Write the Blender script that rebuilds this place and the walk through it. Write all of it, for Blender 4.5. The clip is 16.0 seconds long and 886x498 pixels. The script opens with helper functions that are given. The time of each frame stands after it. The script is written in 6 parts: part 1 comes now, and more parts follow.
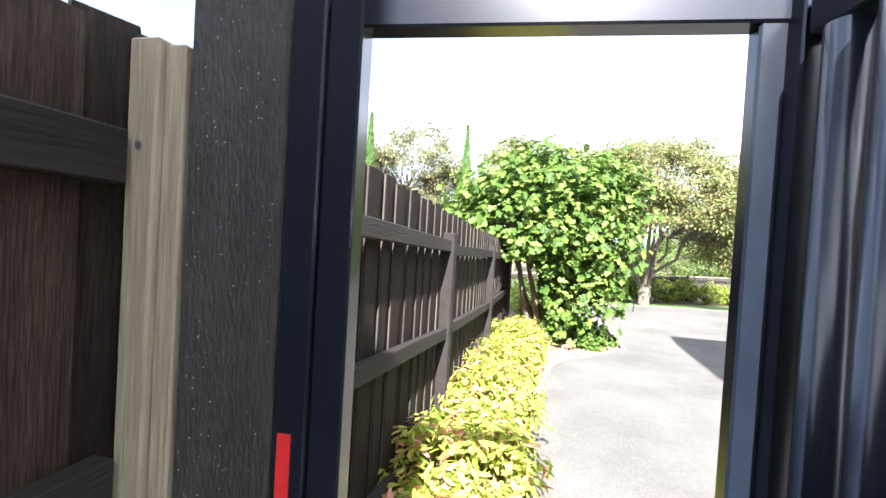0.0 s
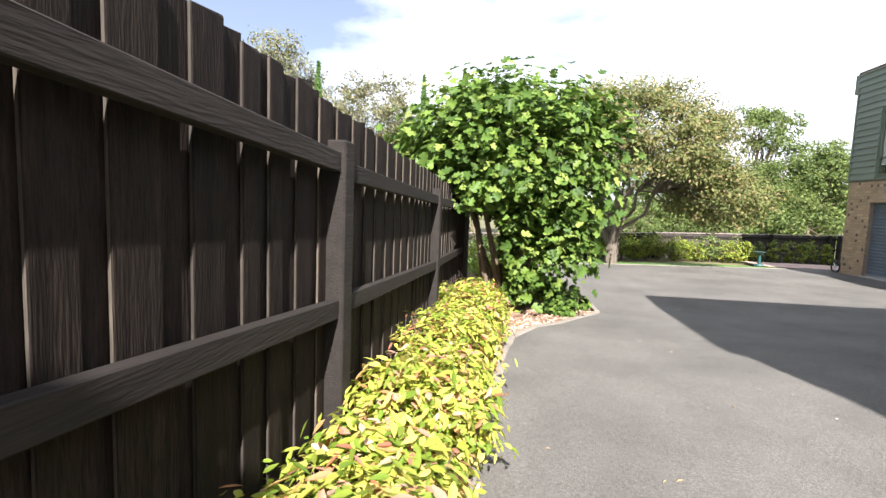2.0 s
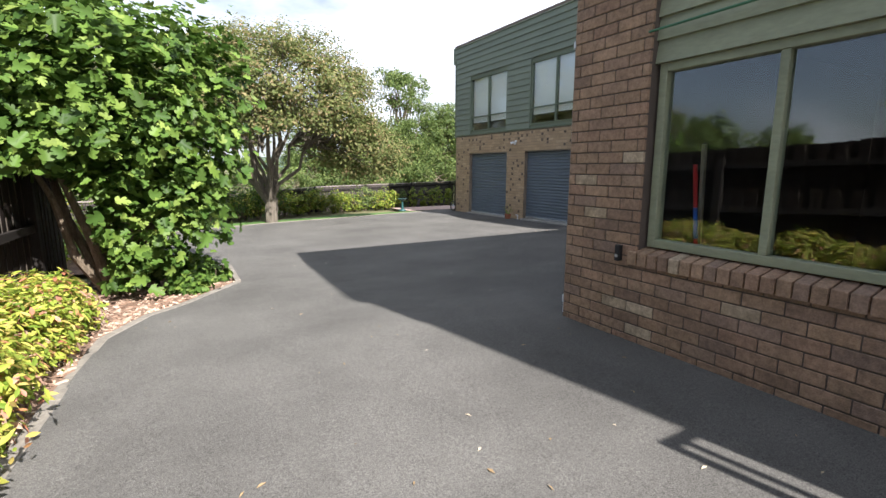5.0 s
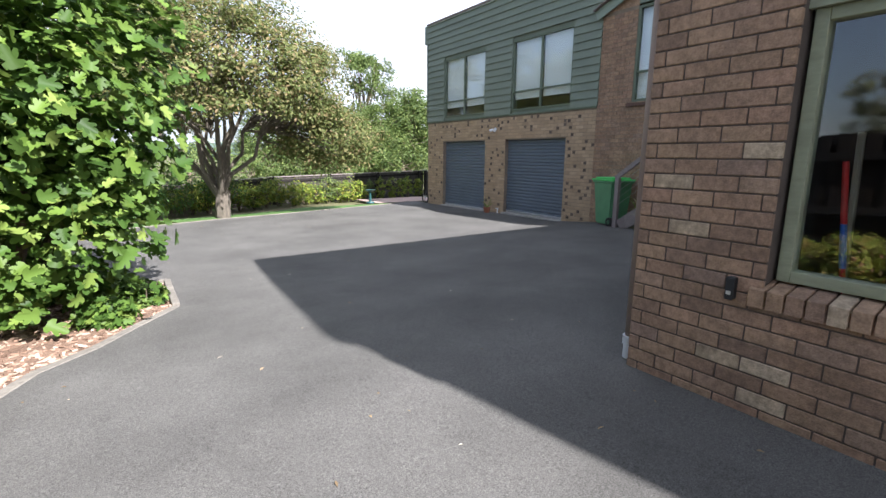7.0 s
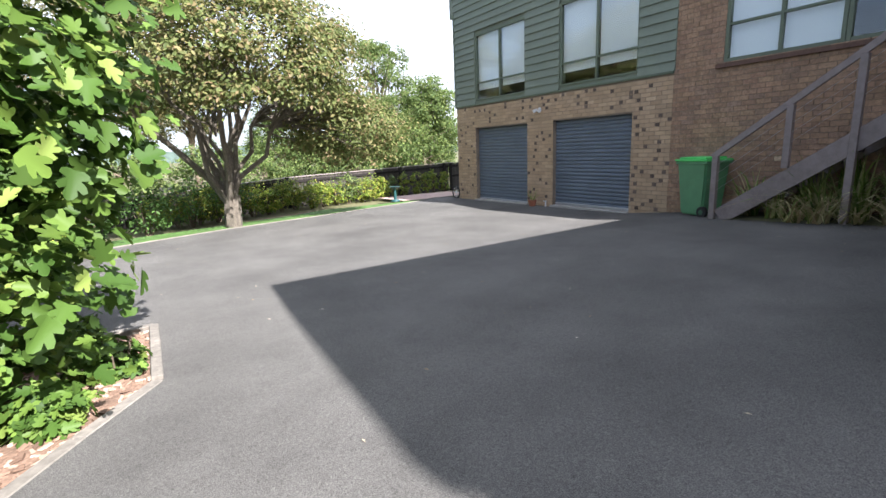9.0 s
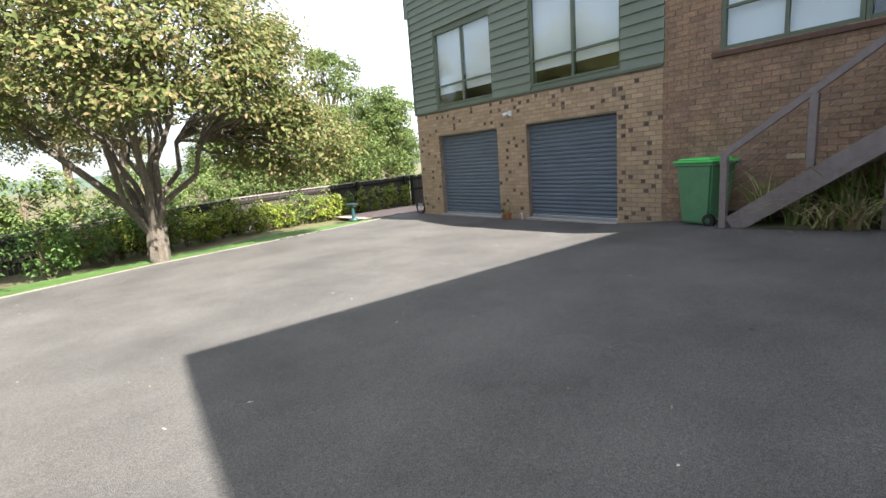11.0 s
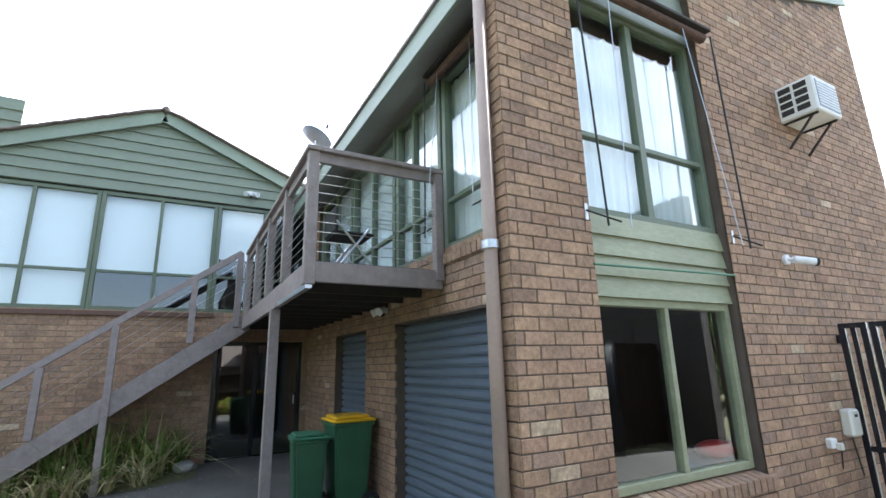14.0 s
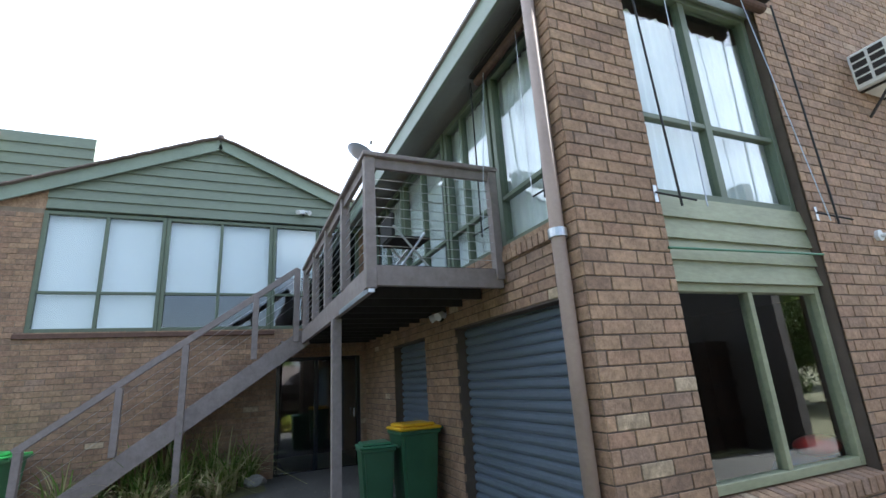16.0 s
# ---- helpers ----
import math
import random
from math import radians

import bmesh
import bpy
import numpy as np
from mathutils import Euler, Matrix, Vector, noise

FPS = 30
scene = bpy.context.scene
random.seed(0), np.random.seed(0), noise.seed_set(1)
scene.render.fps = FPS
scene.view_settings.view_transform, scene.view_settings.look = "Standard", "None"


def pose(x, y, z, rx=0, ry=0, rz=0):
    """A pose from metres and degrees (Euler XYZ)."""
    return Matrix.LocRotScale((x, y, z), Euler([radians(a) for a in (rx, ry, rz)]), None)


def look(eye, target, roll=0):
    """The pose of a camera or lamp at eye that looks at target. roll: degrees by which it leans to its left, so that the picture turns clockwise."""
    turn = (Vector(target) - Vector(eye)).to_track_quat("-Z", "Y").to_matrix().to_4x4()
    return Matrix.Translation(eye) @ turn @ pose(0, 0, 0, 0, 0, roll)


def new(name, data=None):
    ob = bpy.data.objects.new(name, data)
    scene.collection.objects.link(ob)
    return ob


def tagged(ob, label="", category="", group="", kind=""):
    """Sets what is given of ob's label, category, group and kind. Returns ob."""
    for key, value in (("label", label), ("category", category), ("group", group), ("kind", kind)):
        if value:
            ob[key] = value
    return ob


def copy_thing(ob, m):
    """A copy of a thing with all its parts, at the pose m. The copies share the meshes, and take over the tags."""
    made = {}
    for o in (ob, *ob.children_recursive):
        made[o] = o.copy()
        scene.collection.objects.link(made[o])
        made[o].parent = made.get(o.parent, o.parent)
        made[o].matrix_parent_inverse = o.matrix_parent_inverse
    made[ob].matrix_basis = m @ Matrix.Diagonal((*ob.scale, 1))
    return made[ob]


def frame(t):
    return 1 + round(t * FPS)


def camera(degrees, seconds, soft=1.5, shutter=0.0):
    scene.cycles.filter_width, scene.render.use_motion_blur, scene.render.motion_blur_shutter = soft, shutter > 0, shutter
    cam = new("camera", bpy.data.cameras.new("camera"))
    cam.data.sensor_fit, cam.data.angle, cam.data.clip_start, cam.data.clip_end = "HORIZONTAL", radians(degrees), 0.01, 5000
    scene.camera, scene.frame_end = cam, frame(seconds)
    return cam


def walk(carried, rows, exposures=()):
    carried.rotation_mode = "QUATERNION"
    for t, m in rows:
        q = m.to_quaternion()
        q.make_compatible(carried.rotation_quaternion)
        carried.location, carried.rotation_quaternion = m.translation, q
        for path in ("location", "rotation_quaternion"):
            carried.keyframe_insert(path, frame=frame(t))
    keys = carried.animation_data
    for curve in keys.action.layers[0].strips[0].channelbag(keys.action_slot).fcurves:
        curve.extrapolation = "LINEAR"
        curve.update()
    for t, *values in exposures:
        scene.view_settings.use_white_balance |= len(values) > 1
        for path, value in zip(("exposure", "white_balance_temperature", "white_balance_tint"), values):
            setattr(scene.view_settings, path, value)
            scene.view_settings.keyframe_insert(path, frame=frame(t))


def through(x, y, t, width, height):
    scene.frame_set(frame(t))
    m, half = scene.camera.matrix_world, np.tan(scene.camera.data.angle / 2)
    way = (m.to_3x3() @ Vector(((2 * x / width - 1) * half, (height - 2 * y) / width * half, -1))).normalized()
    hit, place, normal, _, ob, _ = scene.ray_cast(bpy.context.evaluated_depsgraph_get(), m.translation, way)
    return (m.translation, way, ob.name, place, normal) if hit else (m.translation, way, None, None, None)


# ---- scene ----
# ---- camera and its walk ----
cam = camera(86.6, 16.0)
PATH = [
    (0, (0.125, 0.237, 1.492), (-0.31, 2.188, 1.445), 3.4),
    (0.5, (0.107, 0.617, 1.477), (-0.386, 2.548, 1.305), 3.4),
    (1, (0.049, 0.932, 1.409), (-0.432, 2.865, 1.23), 3.6),
    (1.5, (0.118, 1.327, 1.375), (-0.31, 3.272, 1.197), 2.8),
    (2, (0.175, 1.698, 1.263), (-0.107, 3.67, 1.076), 2.2),
    (2.5, (0.292, 1.918, 1.26), (0.178, 3.901, 1.024), 2.2),
    (3, (0.497, 1.957, 1.26), (0.682, 3.932, 1.008), 2.0),
    (3.5, (0.712, 2.044, 1.249), (1.258, 3.948, 0.971), 1.1),
    (4, (0.794, 2.074, 1.231), (1.565, 3.894, 0.927), 0.6),
    (4.5, (0.852, 2.071, 1.263), (1.743, 3.832, 0.938), 0.1),
    (5, (0.873, 2.152, 1.267), (1.847, 3.866, 0.928), 0.2),
    (7.5, (1.275, 3.932, 1.313), (2.391, 5.545, 0.919), 0.4),
    (8, (1.381, 4.427, 1.275), (2.482, 6.046, 0.868), -0.4),
    (10.5, (2.111, 6.503, 1.164), (3.151, 8.164, 0.764), -4.4),
    (11, (2.279, 6.68, 1.173), (3.475, 8.238, 0.798), -4.4),
    (11.5, (2.255, 6.685, 1.227), (3.911, 7.765, 0.925), -2.7),
    (12, (1.899, 6.822, 1.326), (3.842, 7.226, 1.078), -0.6),
    (12.5, (1.734, 6.857, 1.376), (3.726, 6.84, 1.207), 0.1),
    (13, (1.632, 6.928, 1.476), (3.58, 6.477, 1.48), 0.5),
    (13.5, (1.543, 6.968, 1.554), (3.366, 6.191, 1.819), -0.1),
    (14, (1.546, 6.94, 1.566), (3.249, 6.003, 2.037), -1.4),
    (14.5, (1.598, 6.927, 1.554), (3.254, 5.943, 2.092), -2.4),
    (15, (1.64, 6.916, 1.537), (3.291, 5.931, 2.089), -2.9),
    (15.5, (1.658, 6.929, 1.529), (3.328, 5.973, 2.077), -4.1),
    (16, (1.691, 7.031, 1.466), (3.458, 6.262, 2.0), -3.6),
]
walk(cam, [(t, look(eye, target, roll)) for t, eye, target, roll in PATH],
     exposures=[(0, 2.75, 6050, 16), (0.5, 2.3, 6200, 16), (1.0, 2.1, 6350, 16), (1.5, 1.95, 6350, 16), (2.5, 1.65, 6350, 16), (3.5, 1.38, 6300, 15), (5.0, 1.40, 6200, 14), (8.0, 1.64, 5850, 16), (10.5, 1.86, 6300, 15), (11.0, 1.84, 6350, 14), (11.5, 2.05, 6500, 16),
                (12.0, 2.55, 6450, 14), (12.5, 2.98, 6500, 12), (13.0, 3.12, 6300, 11), (13.5, 3.05, 6000, 10), (14.0, 2.7, 5850, 9), (14.5, 2.46, 5800, 9), (15.5, 2.22, 5750, 9), (16.0, 2.30, 5750, 9)])

# ---- sky and sun ----
SUN_AZ, SUN_EL = radians(170.2), radians(40.0)
world = bpy.data.worlds.new("sky")
scene.world = world
world.use_nodes = True
wn = world.node_tree
wn.nodes.clear()
sky = wn.nodes.new("ShaderNodeTexSky")
sky.sky_type = "NISHITA"
sky.sun_disc = False
sky.sun_elevation = SUN_EL
sky.sun_rotation = SUN_AZ
sky.air_density, sky.dust_density, sky.ozone_density = 1.0, 1.5, 1.0
w_geo = wn.nodes.new("ShaderNodeTexCoord")
w_map = wn.nodes.new("ShaderNodeMapping")
w_map.inputs["Scale"].default_value = (1.0, 1.0, 2.6)
w_noise = wn.nodes.new("ShaderNodeTexNoise")
w_noise.inputs["Scale"].default_value = 1.7
w_noise.inputs["Detail"].default_value = 7
w_noise.inputs["Roughness"].default_value = 0.55
w_ramp = wn.nodes.new("ShaderNodeValToRGB")
w_ramp.color_ramp.elements[0].position = 0.345
w_ramp.color_ramp.elements[0].color = (0.14, 0.14, 0.14, 1)
w_ramp.color_ramp.elements[1].position = 0.54
w_mix = wn.nodes.new("ShaderNodeMix")
w_mix.data_type = "RGBA"
w_mix.inputs["B"].default_value = (12.5, 13.2, 14.2, 1)
w_bg = wn.nodes.new("ShaderNodeBackground")
w_bg.inputs["Strength"].default_value = 0.048
w_out = wn.nodes.new("ShaderNodeOutputWorld")
wn.links.new(w_geo.outputs["Generated"], w_map.inputs["Vector"])
wn.links.new(w_map.outputs["Vector"], w_noise.inputs["Vector"])
# the cloud bank is thicker towards the east, the west is clearer
w_dot = wn.nodes.new("ShaderNodeVectorMath")
w_dot.operation = "DOT_PRODUCT"
w_dot.inputs[1].default_value = (0.20, -0.13, -0.04)
w_add = wn.nodes.new("ShaderNodeMath")
w_add.operation = "ADD"
wn.links.new(w_geo.outputs["Generated"], w_dot.inputs[0])
wn.links.new(w_dot.outputs["Value"], w_add.inputs[0])
wn.links.new(w_noise.outputs["Fac"], w_add.inputs[1])
wn.links.new(w_add.outputs["Value"], w_ramp.inputs["Fac"])
wn.links.new(w_ramp.outputs["Color"], w_mix.inputs["Factor"])
wn.links.new(sky.outputs["Color"], w_mix.inputs["A"])
wn.links.new(w_mix.outputs["Result"], w_bg.inputs["Color"])
wn.links.new(w_bg.outputs["Background"], w_out.inputs["Surface"])

sun_data = bpy.data.lights.new("sun", "SUN")
sun_data.energy, sun_data.angle, sun_data.color = 5.0, radians(0.6), (1.0, 0.95, 0.87)
sun = new("sun", sun_data)
to_sun = Vector((math.sin(SUN_AZ) * math.cos(SUN_EL), math.cos(SUN_AZ) * math.cos(SUN_EL), math.sin(SUN_EL)))
sun.matrix_world = look(to_sun * 40, (0, 0, 0))

# ---- materials ----
def material(name, base, rough=0.7, metal=0.0, vary=0.0, grain=None, stain=None, bump=0.0, bump_scale=60.0,
             random_by="", hue=0.0, spec=0.5, stretch=(1, 1, 1), palette=None, soft_light=0.0, fleck=None):
    """A surface: base colour, value variation per piece, grain and stain noise, relief."""
    m = bpy.data.materials.new(name)
    m.use_nodes = True
    nt = m.node_tree
    b = nt.nodes["Principled BSDF"]
    b.inputs["Roughness"].default_value, b.inputs["Metallic"].default_value = rough, metal
    b.inputs["Specular IOR Level"].default_value = spec
    co = nt.nodes.new("ShaderNodeTexCoord")
    geo = nt.nodes.new("ShaderNodeNewGeometry")
    mp = nt.nodes.new("ShaderNodeMapping")
    mp.inputs["Scale"].default_value = stretch
    nt.links.new(geo.outputs["Position"], mp.inputs["Vector"])
    rnd = None
    if random_by == "object":
        rnd = nt.nodes.new("ShaderNodeObjectInfo").outputs["Random"]
    elif random_by == "island":
        rnd = geo.outputs["Random Per Island"]
    if palette:
        ramp = nt.nodes.new("ShaderNodeValToRGB")
        ramp.color_ramp.interpolation = "LINEAR"
        while len(ramp.color_ramp.elements) < len(palette):
            ramp.color_ramp.elements.new(0.5)
        for e, (pos, c) in zip(ramp.color_ramp.elements, palette):
            e.position, e.color = pos, (*c, 1)
        if rnd is not None:
            nt.links.new(rnd, ramp.inputs["Fac"])
        col = ramp.outputs["Color"]
    else:
        rgb = nt.nodes.new("ShaderNodeRGB")
        rgb.outputs[0].default_value = (*base, 1)
        col = rgb.outputs[0]
    def hsv(colour, value_socket, lo, hi):
        rng = nt.nodes.new("ShaderNodeMapRange")
        rng.inputs["To Min"].default_value, rng.inputs["To Max"].default_value = lo, hi
        nt.links.new(value_socket, rng.inputs["Value"])
        h = nt.nodes.new("ShaderNodeHueSaturation")
        nt.links.new(rng.outputs["Result"], h.inputs["Value"])
        nt.links.new(colour, h.inputs["Color"])
        return h.outputs["Color"]
    if rnd is not None and vary:
        wh = nt.nodes.new("ShaderNodeTexWhiteNoise")
        wh.noise_dimensions = "1D"
        nt.links.new(rnd, wh.inputs["W"])
        col = hsv(col, wh.outputs["Value"], 1 - vary, 1 + vary)
    for spec_noise in (grain, stain, fleck):
        if spec_noise:
            scale, amount, *rest = spec_noise
            n = nt.nodes.new("ShaderNodeTexNoise")
            n.inputs["Scale"].default_value = scale
            n.inputs["Detail"].default_value = 5
            n.inputs["Roughness"].default_value = 0.62
            nt.links.new(mp.outputs["Vector"], n.inputs["Vector"])
            rng = nt.nodes.new("ShaderNodeMapRange")
            rng.inputs["From Min"].default_value, rng.inputs["From Max"].default_value = 0.28, 0.72
            nt.links.new(n.outputs["Fac"], rng.inputs["Value"])
            col = hsv(col, rng.outputs["Result"], 1 - amount, 1 + amount)
    nt.links.new(col, b.inputs["Base Color"])
    if bump:
        n = nt.nodes.new("ShaderNodeTexNoise")
        n.inputs["Scale"].default_value = bump_scale
        n.inputs["Detail"].default_value = 4
        nt.links.new(mp.outputs["Vector"], n.inputs["Vector"])
        bp = nt.nodes.new("ShaderNodeBump")
        bp.inputs["Strength"].default_value = bump
        bp.inputs["Distance"].default_value = 0.01
        nt.links.new(n.outputs["Fac"], bp.inputs["Height"])
        nt.links.new(bp.outputs["Normal"], b.inputs["Normal"])
    if soft_light:
        b.inputs["Subsurface Weight"].default_value = 0.0
        tr = nt.nodes.new("ShaderNodeBsdfTranslucent")
        nt.links.new(col, tr.inputs["Color"])
        mx = nt.nodes.new("ShaderNodeMixShader")
        mx.inputs["Fac"].default_value = soft_light
        out = nt.nodes["Material Output"]
        nt.links.new(b.outputs["BSDF"], mx.inputs[1])
        nt.links.new(tr.outputs["BSDF"], mx.inputs[2])
        nt.links.new(mx.outputs["Shader"], out.inputs["Surface"])
    return m


def glass_material(name, tint=(0.95, 0.98, 0.98), opacity=0.0):
    """Thin pane: clear through, sky reflected by Fresnel."""
    m = bpy.data.materials.new(name)
    m.use_nodes = True
    nt = m.node_tree
    nt.nodes.clear()
    tr = nt.nodes.new("ShaderNodeBsdfTransparent")
    tr.inputs["Color"].default_value = (*tint, 1)
    gl = nt.nodes.new("ShaderNodeBsdfGlossy")
    gl.inputs["Roughness"].default_value = 0.01
    lw = nt.nodes.new("ShaderNodeLayerWeight")
    lw.inputs["Blend"].default_value = 0.5
    pw = nt.nodes.new("ShaderNodeMath")
    pw.operation = "POWER"
    pw.inputs[1].default_value = 4.0
    fr = nt.nodes.new("ShaderNodeMapRange")
    fr.inputs["To Min"].default_value, fr.inputs["To Max"].default_value = 0.10, 1.0
    nt.links.new(lw.outputs["Facing"], pw.inputs[0])
    nt.links.new(pw.outputs["Value"], fr.inputs["Value"])
    geo = nt.nodes.new("ShaderNodeNewGeometry")
    ns = nt.nodes.new("ShaderNodeTexNoise")
    ns.inputs["Scale"].default_value = 1.3
    nt.links.new(geo.outputs["Position"], ns.inputs["Vector"])
    bp = nt.nodes.new("ShaderNodeBump")
    bp.inputs["Strength"].default_value = 0.02
    bp.inputs["Distance"].default_value = 0.01
    nt.links.new(ns.outputs["Fac"], bp.inputs["Height"])
    nt.links.new(bp.outputs["Normal"], gl.inputs["Normal"])
    mx = nt.nodes.new("ShaderNodeMixShader")
    out = nt.nodes.new("ShaderNodeOutputMaterial")
    nt.links.new(fr.outputs["Result"], mx.inputs["Fac"])
    nt.links.new(tr.outputs["BSDF"], mx.inputs[1])
    nt.links.new(gl.outputs["BSDF"], mx.inputs[2])
    nt.links.new(mx.outputs["Shader"], out.inputs["Surface"])
    return m


BRICK_TONES = [(0.0, (0.255, 0.165, 0.112)), (0.2, (0.312, 0.198, 0.128)), (0.45, (0.340, 0.222, 0.138)), (0.62, (0.300, 0.184, 0.120)),
               (0.8, (0.345, 0.222, 0.136)), (0.95, (0.270, 0.180, 0.130)), (0.987, (0.30, 0.20, 0.13)), (0.991, (0.50, 0.39, 0.265)), (1.0, (0.46, 0.35, 0.235))]
TAN_TONES = [(0.0, (0.38, 0.275, 0.175)), (0.4, (0.45, 0.325, 0.205)), (0.7, (0.41, 0.29, 0.18)), (1.0, (0.48, 0.355, 0.23))]
M_BRICK = material("brown_brick", (0.3, 0.19, 0.12), 0.85, random_by="object", palette=BRICK_TONES, vary=0.12, grain=(90, 0.18), stain=(5, 0.24), fleck=(26, 0.30), bump=0.5, bump_scale=120)
M_BRICK_PALE = material("pale_cream_brick", (0.43, 0.325, 0.215), 0.85, random_by="object", vary=0.08, grain=(90, 0.18), stain=(9, 0.35), fleck=(26, 0.30), bump=0.5, bump_scale=120)
M_BRICK_I = material("brown_brick_joined", (0.3, 0.19, 0.12), 0.85, random_by="island", palette=BRICK_TONES, vary=0.12, grain=(90, 0.18), stain=(5, 0.24), fleck=(26, 0.30), bump=0.5, bump_scale=120)
M_BRICK_T = material("tan_brick_joined", (0.38, 0.27, 0.17), 0.85, random_by="island", palette=TAN_TONES, vary=0.10, grain=(90, 0.12), stain=(5, 0.10), bump=0.4, bump_scale=120)
M_BRICK_TO = material("tan_brick", (0.38, 0.27, 0.17), 0.85, random_by="object", palette=TAN_TONES, vary=0.10, grain=(90, 0.12), stain=(5, 0.10), bump=0.4, bump_scale=120)
M_MORTAR = material("mortar", (0.115, 0.088, 0.07), 0.95, grain=(150, 0.2), stain=(4, 0.2), bump=0.4, bump_scale=200)
M_MORTAR_T = material("mortar_light", (0.24, 0.19, 0.14), 0.95, grain=(150, 0.2), stain=(4, 0.2), bump=0.4, bump_scale=200)
M_GREEN = material("green_board_paint", (0.185, 0.218, 0.165), 0.55, grain=(40, 0.08), stain=(2.5, 0.10), bump=0.15, bump_scale=50, stretch=(1, 0.25, 1))
M_GREEN_D = material("green_frame_paint", (0.125, 0.155, 0.105), 0.5, grain=(30, 0.08), stain=(3, 0.10), bump=0.1)
M_GREEN_L = material("weathered_green_paint", (0.275, 0.290, 0.185), 0.55, grain=(35, 0.12), stain=(3, 0.15), bump=0.2, bump_scale=40, stretch=(1, 0.3, 1))
M_FASCIA = material("fascia_grey_green_paint", (0.24, 0.29, 0.23), 0.5, grain=(30, 0.06), stain=(2, 0.1))
M_SOFFIT = material("soffit_sheet", (0.33, 0.33, 0.30), 0.8, grain=(20, 0.05), stain=(1.5, 0.08))
M_ROLLER = material("roller_door_steel", (0.13, 0.16, 0.20), 0.45, metal=0.0, grain=(25, 0.05), stain=(1.5, 0.10))
M_WHITE = material("white_paint", (0.75, 0.75, 0.73), 0.5, grain=(30, 0.04), stain=(3, 0.06))
M_CREAM = material("cream_plastic", (0.62, 0.61, 0.54), 0.45, grain=(50, 0.03), stain=(6, 0.06))
M_BLIND = material("white_blind_fabric", (0.92, 0.92, 0.92), 0.9, grain=(60, 0.03), stain=(2, 0.04))
M_CURTAIN = material("sheer_curtain", (0.82, 0.83, 0.81), 0.95, grain=(60, 0.04), stain=(2, 0.06))
# near-black base: the dimness of the rooms is put into this colour
M_ROOM_SHADE = material("dim_room_plaster", (0.020, 0.020, 0.022), 0.9, grain=(10, 0.1), stain=(1, 0.2))
M_FENCE = material("dark_stained_paling", (0.0165, 0.0118, 0.0092), 0.8, spec=0.18, random_by="object", vary=0.32, grain=(16, 0.6), stain=(3, 0.6), fleck=(45, 0.3), bump=0.7, bump_scale=18, stretch=(9, 9, 0.8))
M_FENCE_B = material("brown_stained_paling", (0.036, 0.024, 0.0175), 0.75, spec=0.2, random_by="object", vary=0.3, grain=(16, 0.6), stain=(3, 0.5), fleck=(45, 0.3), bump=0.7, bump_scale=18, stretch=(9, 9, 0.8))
M_FENCE_I = material("dark_stained_paling_joined", (0.055, 0.046, 0.040), 0.7, random_by="island", vary=0.3, grain=(14, 0.35), stain=(3, 0.30), bump=0.5, bump_scale=18, stretch=(9, 9, 0.8))
M_SAWN = material("weathered_sawn_edge", (0.060, 0.050, 0.038), 0.85, random_by="object", vary=0.5, grain=(14, 0.5), stain=(3, 0.5), stretch=(9, 9, 0.8))
M_RAIL = material("weathered_fence_rail", (0.0225, 0.0192, 0.017), 0.8, spec=0.22, random_by="object", vary=0.15, grain=(10, 0.16), stain=(2, 0.25), bump=0.35, bump_scale=12, stretch=(9, 0.8, 9))
M_PALE_TIMBER = material("pale_treated_timber", (0.27, 0.23, 0.16), 0.8, grain=(10, 0.22), stain=(3, 0.2), bump=0.5, bump_scale=14, stretch=(8, 8, 0.5))
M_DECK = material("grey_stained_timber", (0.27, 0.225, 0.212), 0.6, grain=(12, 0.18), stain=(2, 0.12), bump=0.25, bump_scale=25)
# near-black version of M_DECK, with the shade under the balcony in its colour
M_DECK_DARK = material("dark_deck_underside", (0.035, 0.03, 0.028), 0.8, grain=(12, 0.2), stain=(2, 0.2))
M_STEEL = material("black_powder_coat", (0.008, 0.011, 0.018), 0.22, grain=(60, 0.1), stain=(5, 0.2), spec=0.6)
M_GALV = material("galvanised_steel", (0.55, 0.57, 0.60), 0.35, metal=0.9, grain=(60, 0.1), stain=(10, 0.15))
M_WIRE = material("stainless_wire", (0.55, 0.55, 0.55), 0.3, metal=1.0)
M_PIPE = material("brown_downpipe_paint", (0.36, 0.275, 0.235), 0.75, grain=(40, 0.06), stain=(3, 0.12))
M_PVC = material("white_pvc", (0.72, 0.73, 0.74), 0.35, stain=(8, 0.1))
M_GLASS = glass_material("window_glass")
M_RUBBER = material("black_rubber", (0.02, 0.02, 0.02), 0.7, grain=(40, 0.2))
M_RED = material("red_paint", (0.62, 0.03, 0.03), 0.4, stain=(10, 0.1))
M_BLUE = material("blue_paint", (0.03, 0.12, 0.5), 0.4, stain=(10, 0.1))
M_BIN = material("green_bin_plastic", (0.038, 0.115, 0.058), 0.45, grain=(80, 0.05), stain=(4, 0.12))
M_BIN_L = material("lime_bin_plastic", (0.10, 0.27, 0.13), 0.45, grain=(80, 0.05), stain=(4, 0.12))
M_LIME = material("lime_lid_plastic", (0.09, 0.58, 0.13), 0.4, stain=(4, 0.08))
M_YELLOW = material("yellow_lid_plastic", (0.80, 0.48, 0.02), 0.4, stain=(4, 0.08))
M_DARKGREEN = material("dark_green_lid_plastic", (0.05, 0.17, 0.09), 0.45, stain=(4, 0.08))
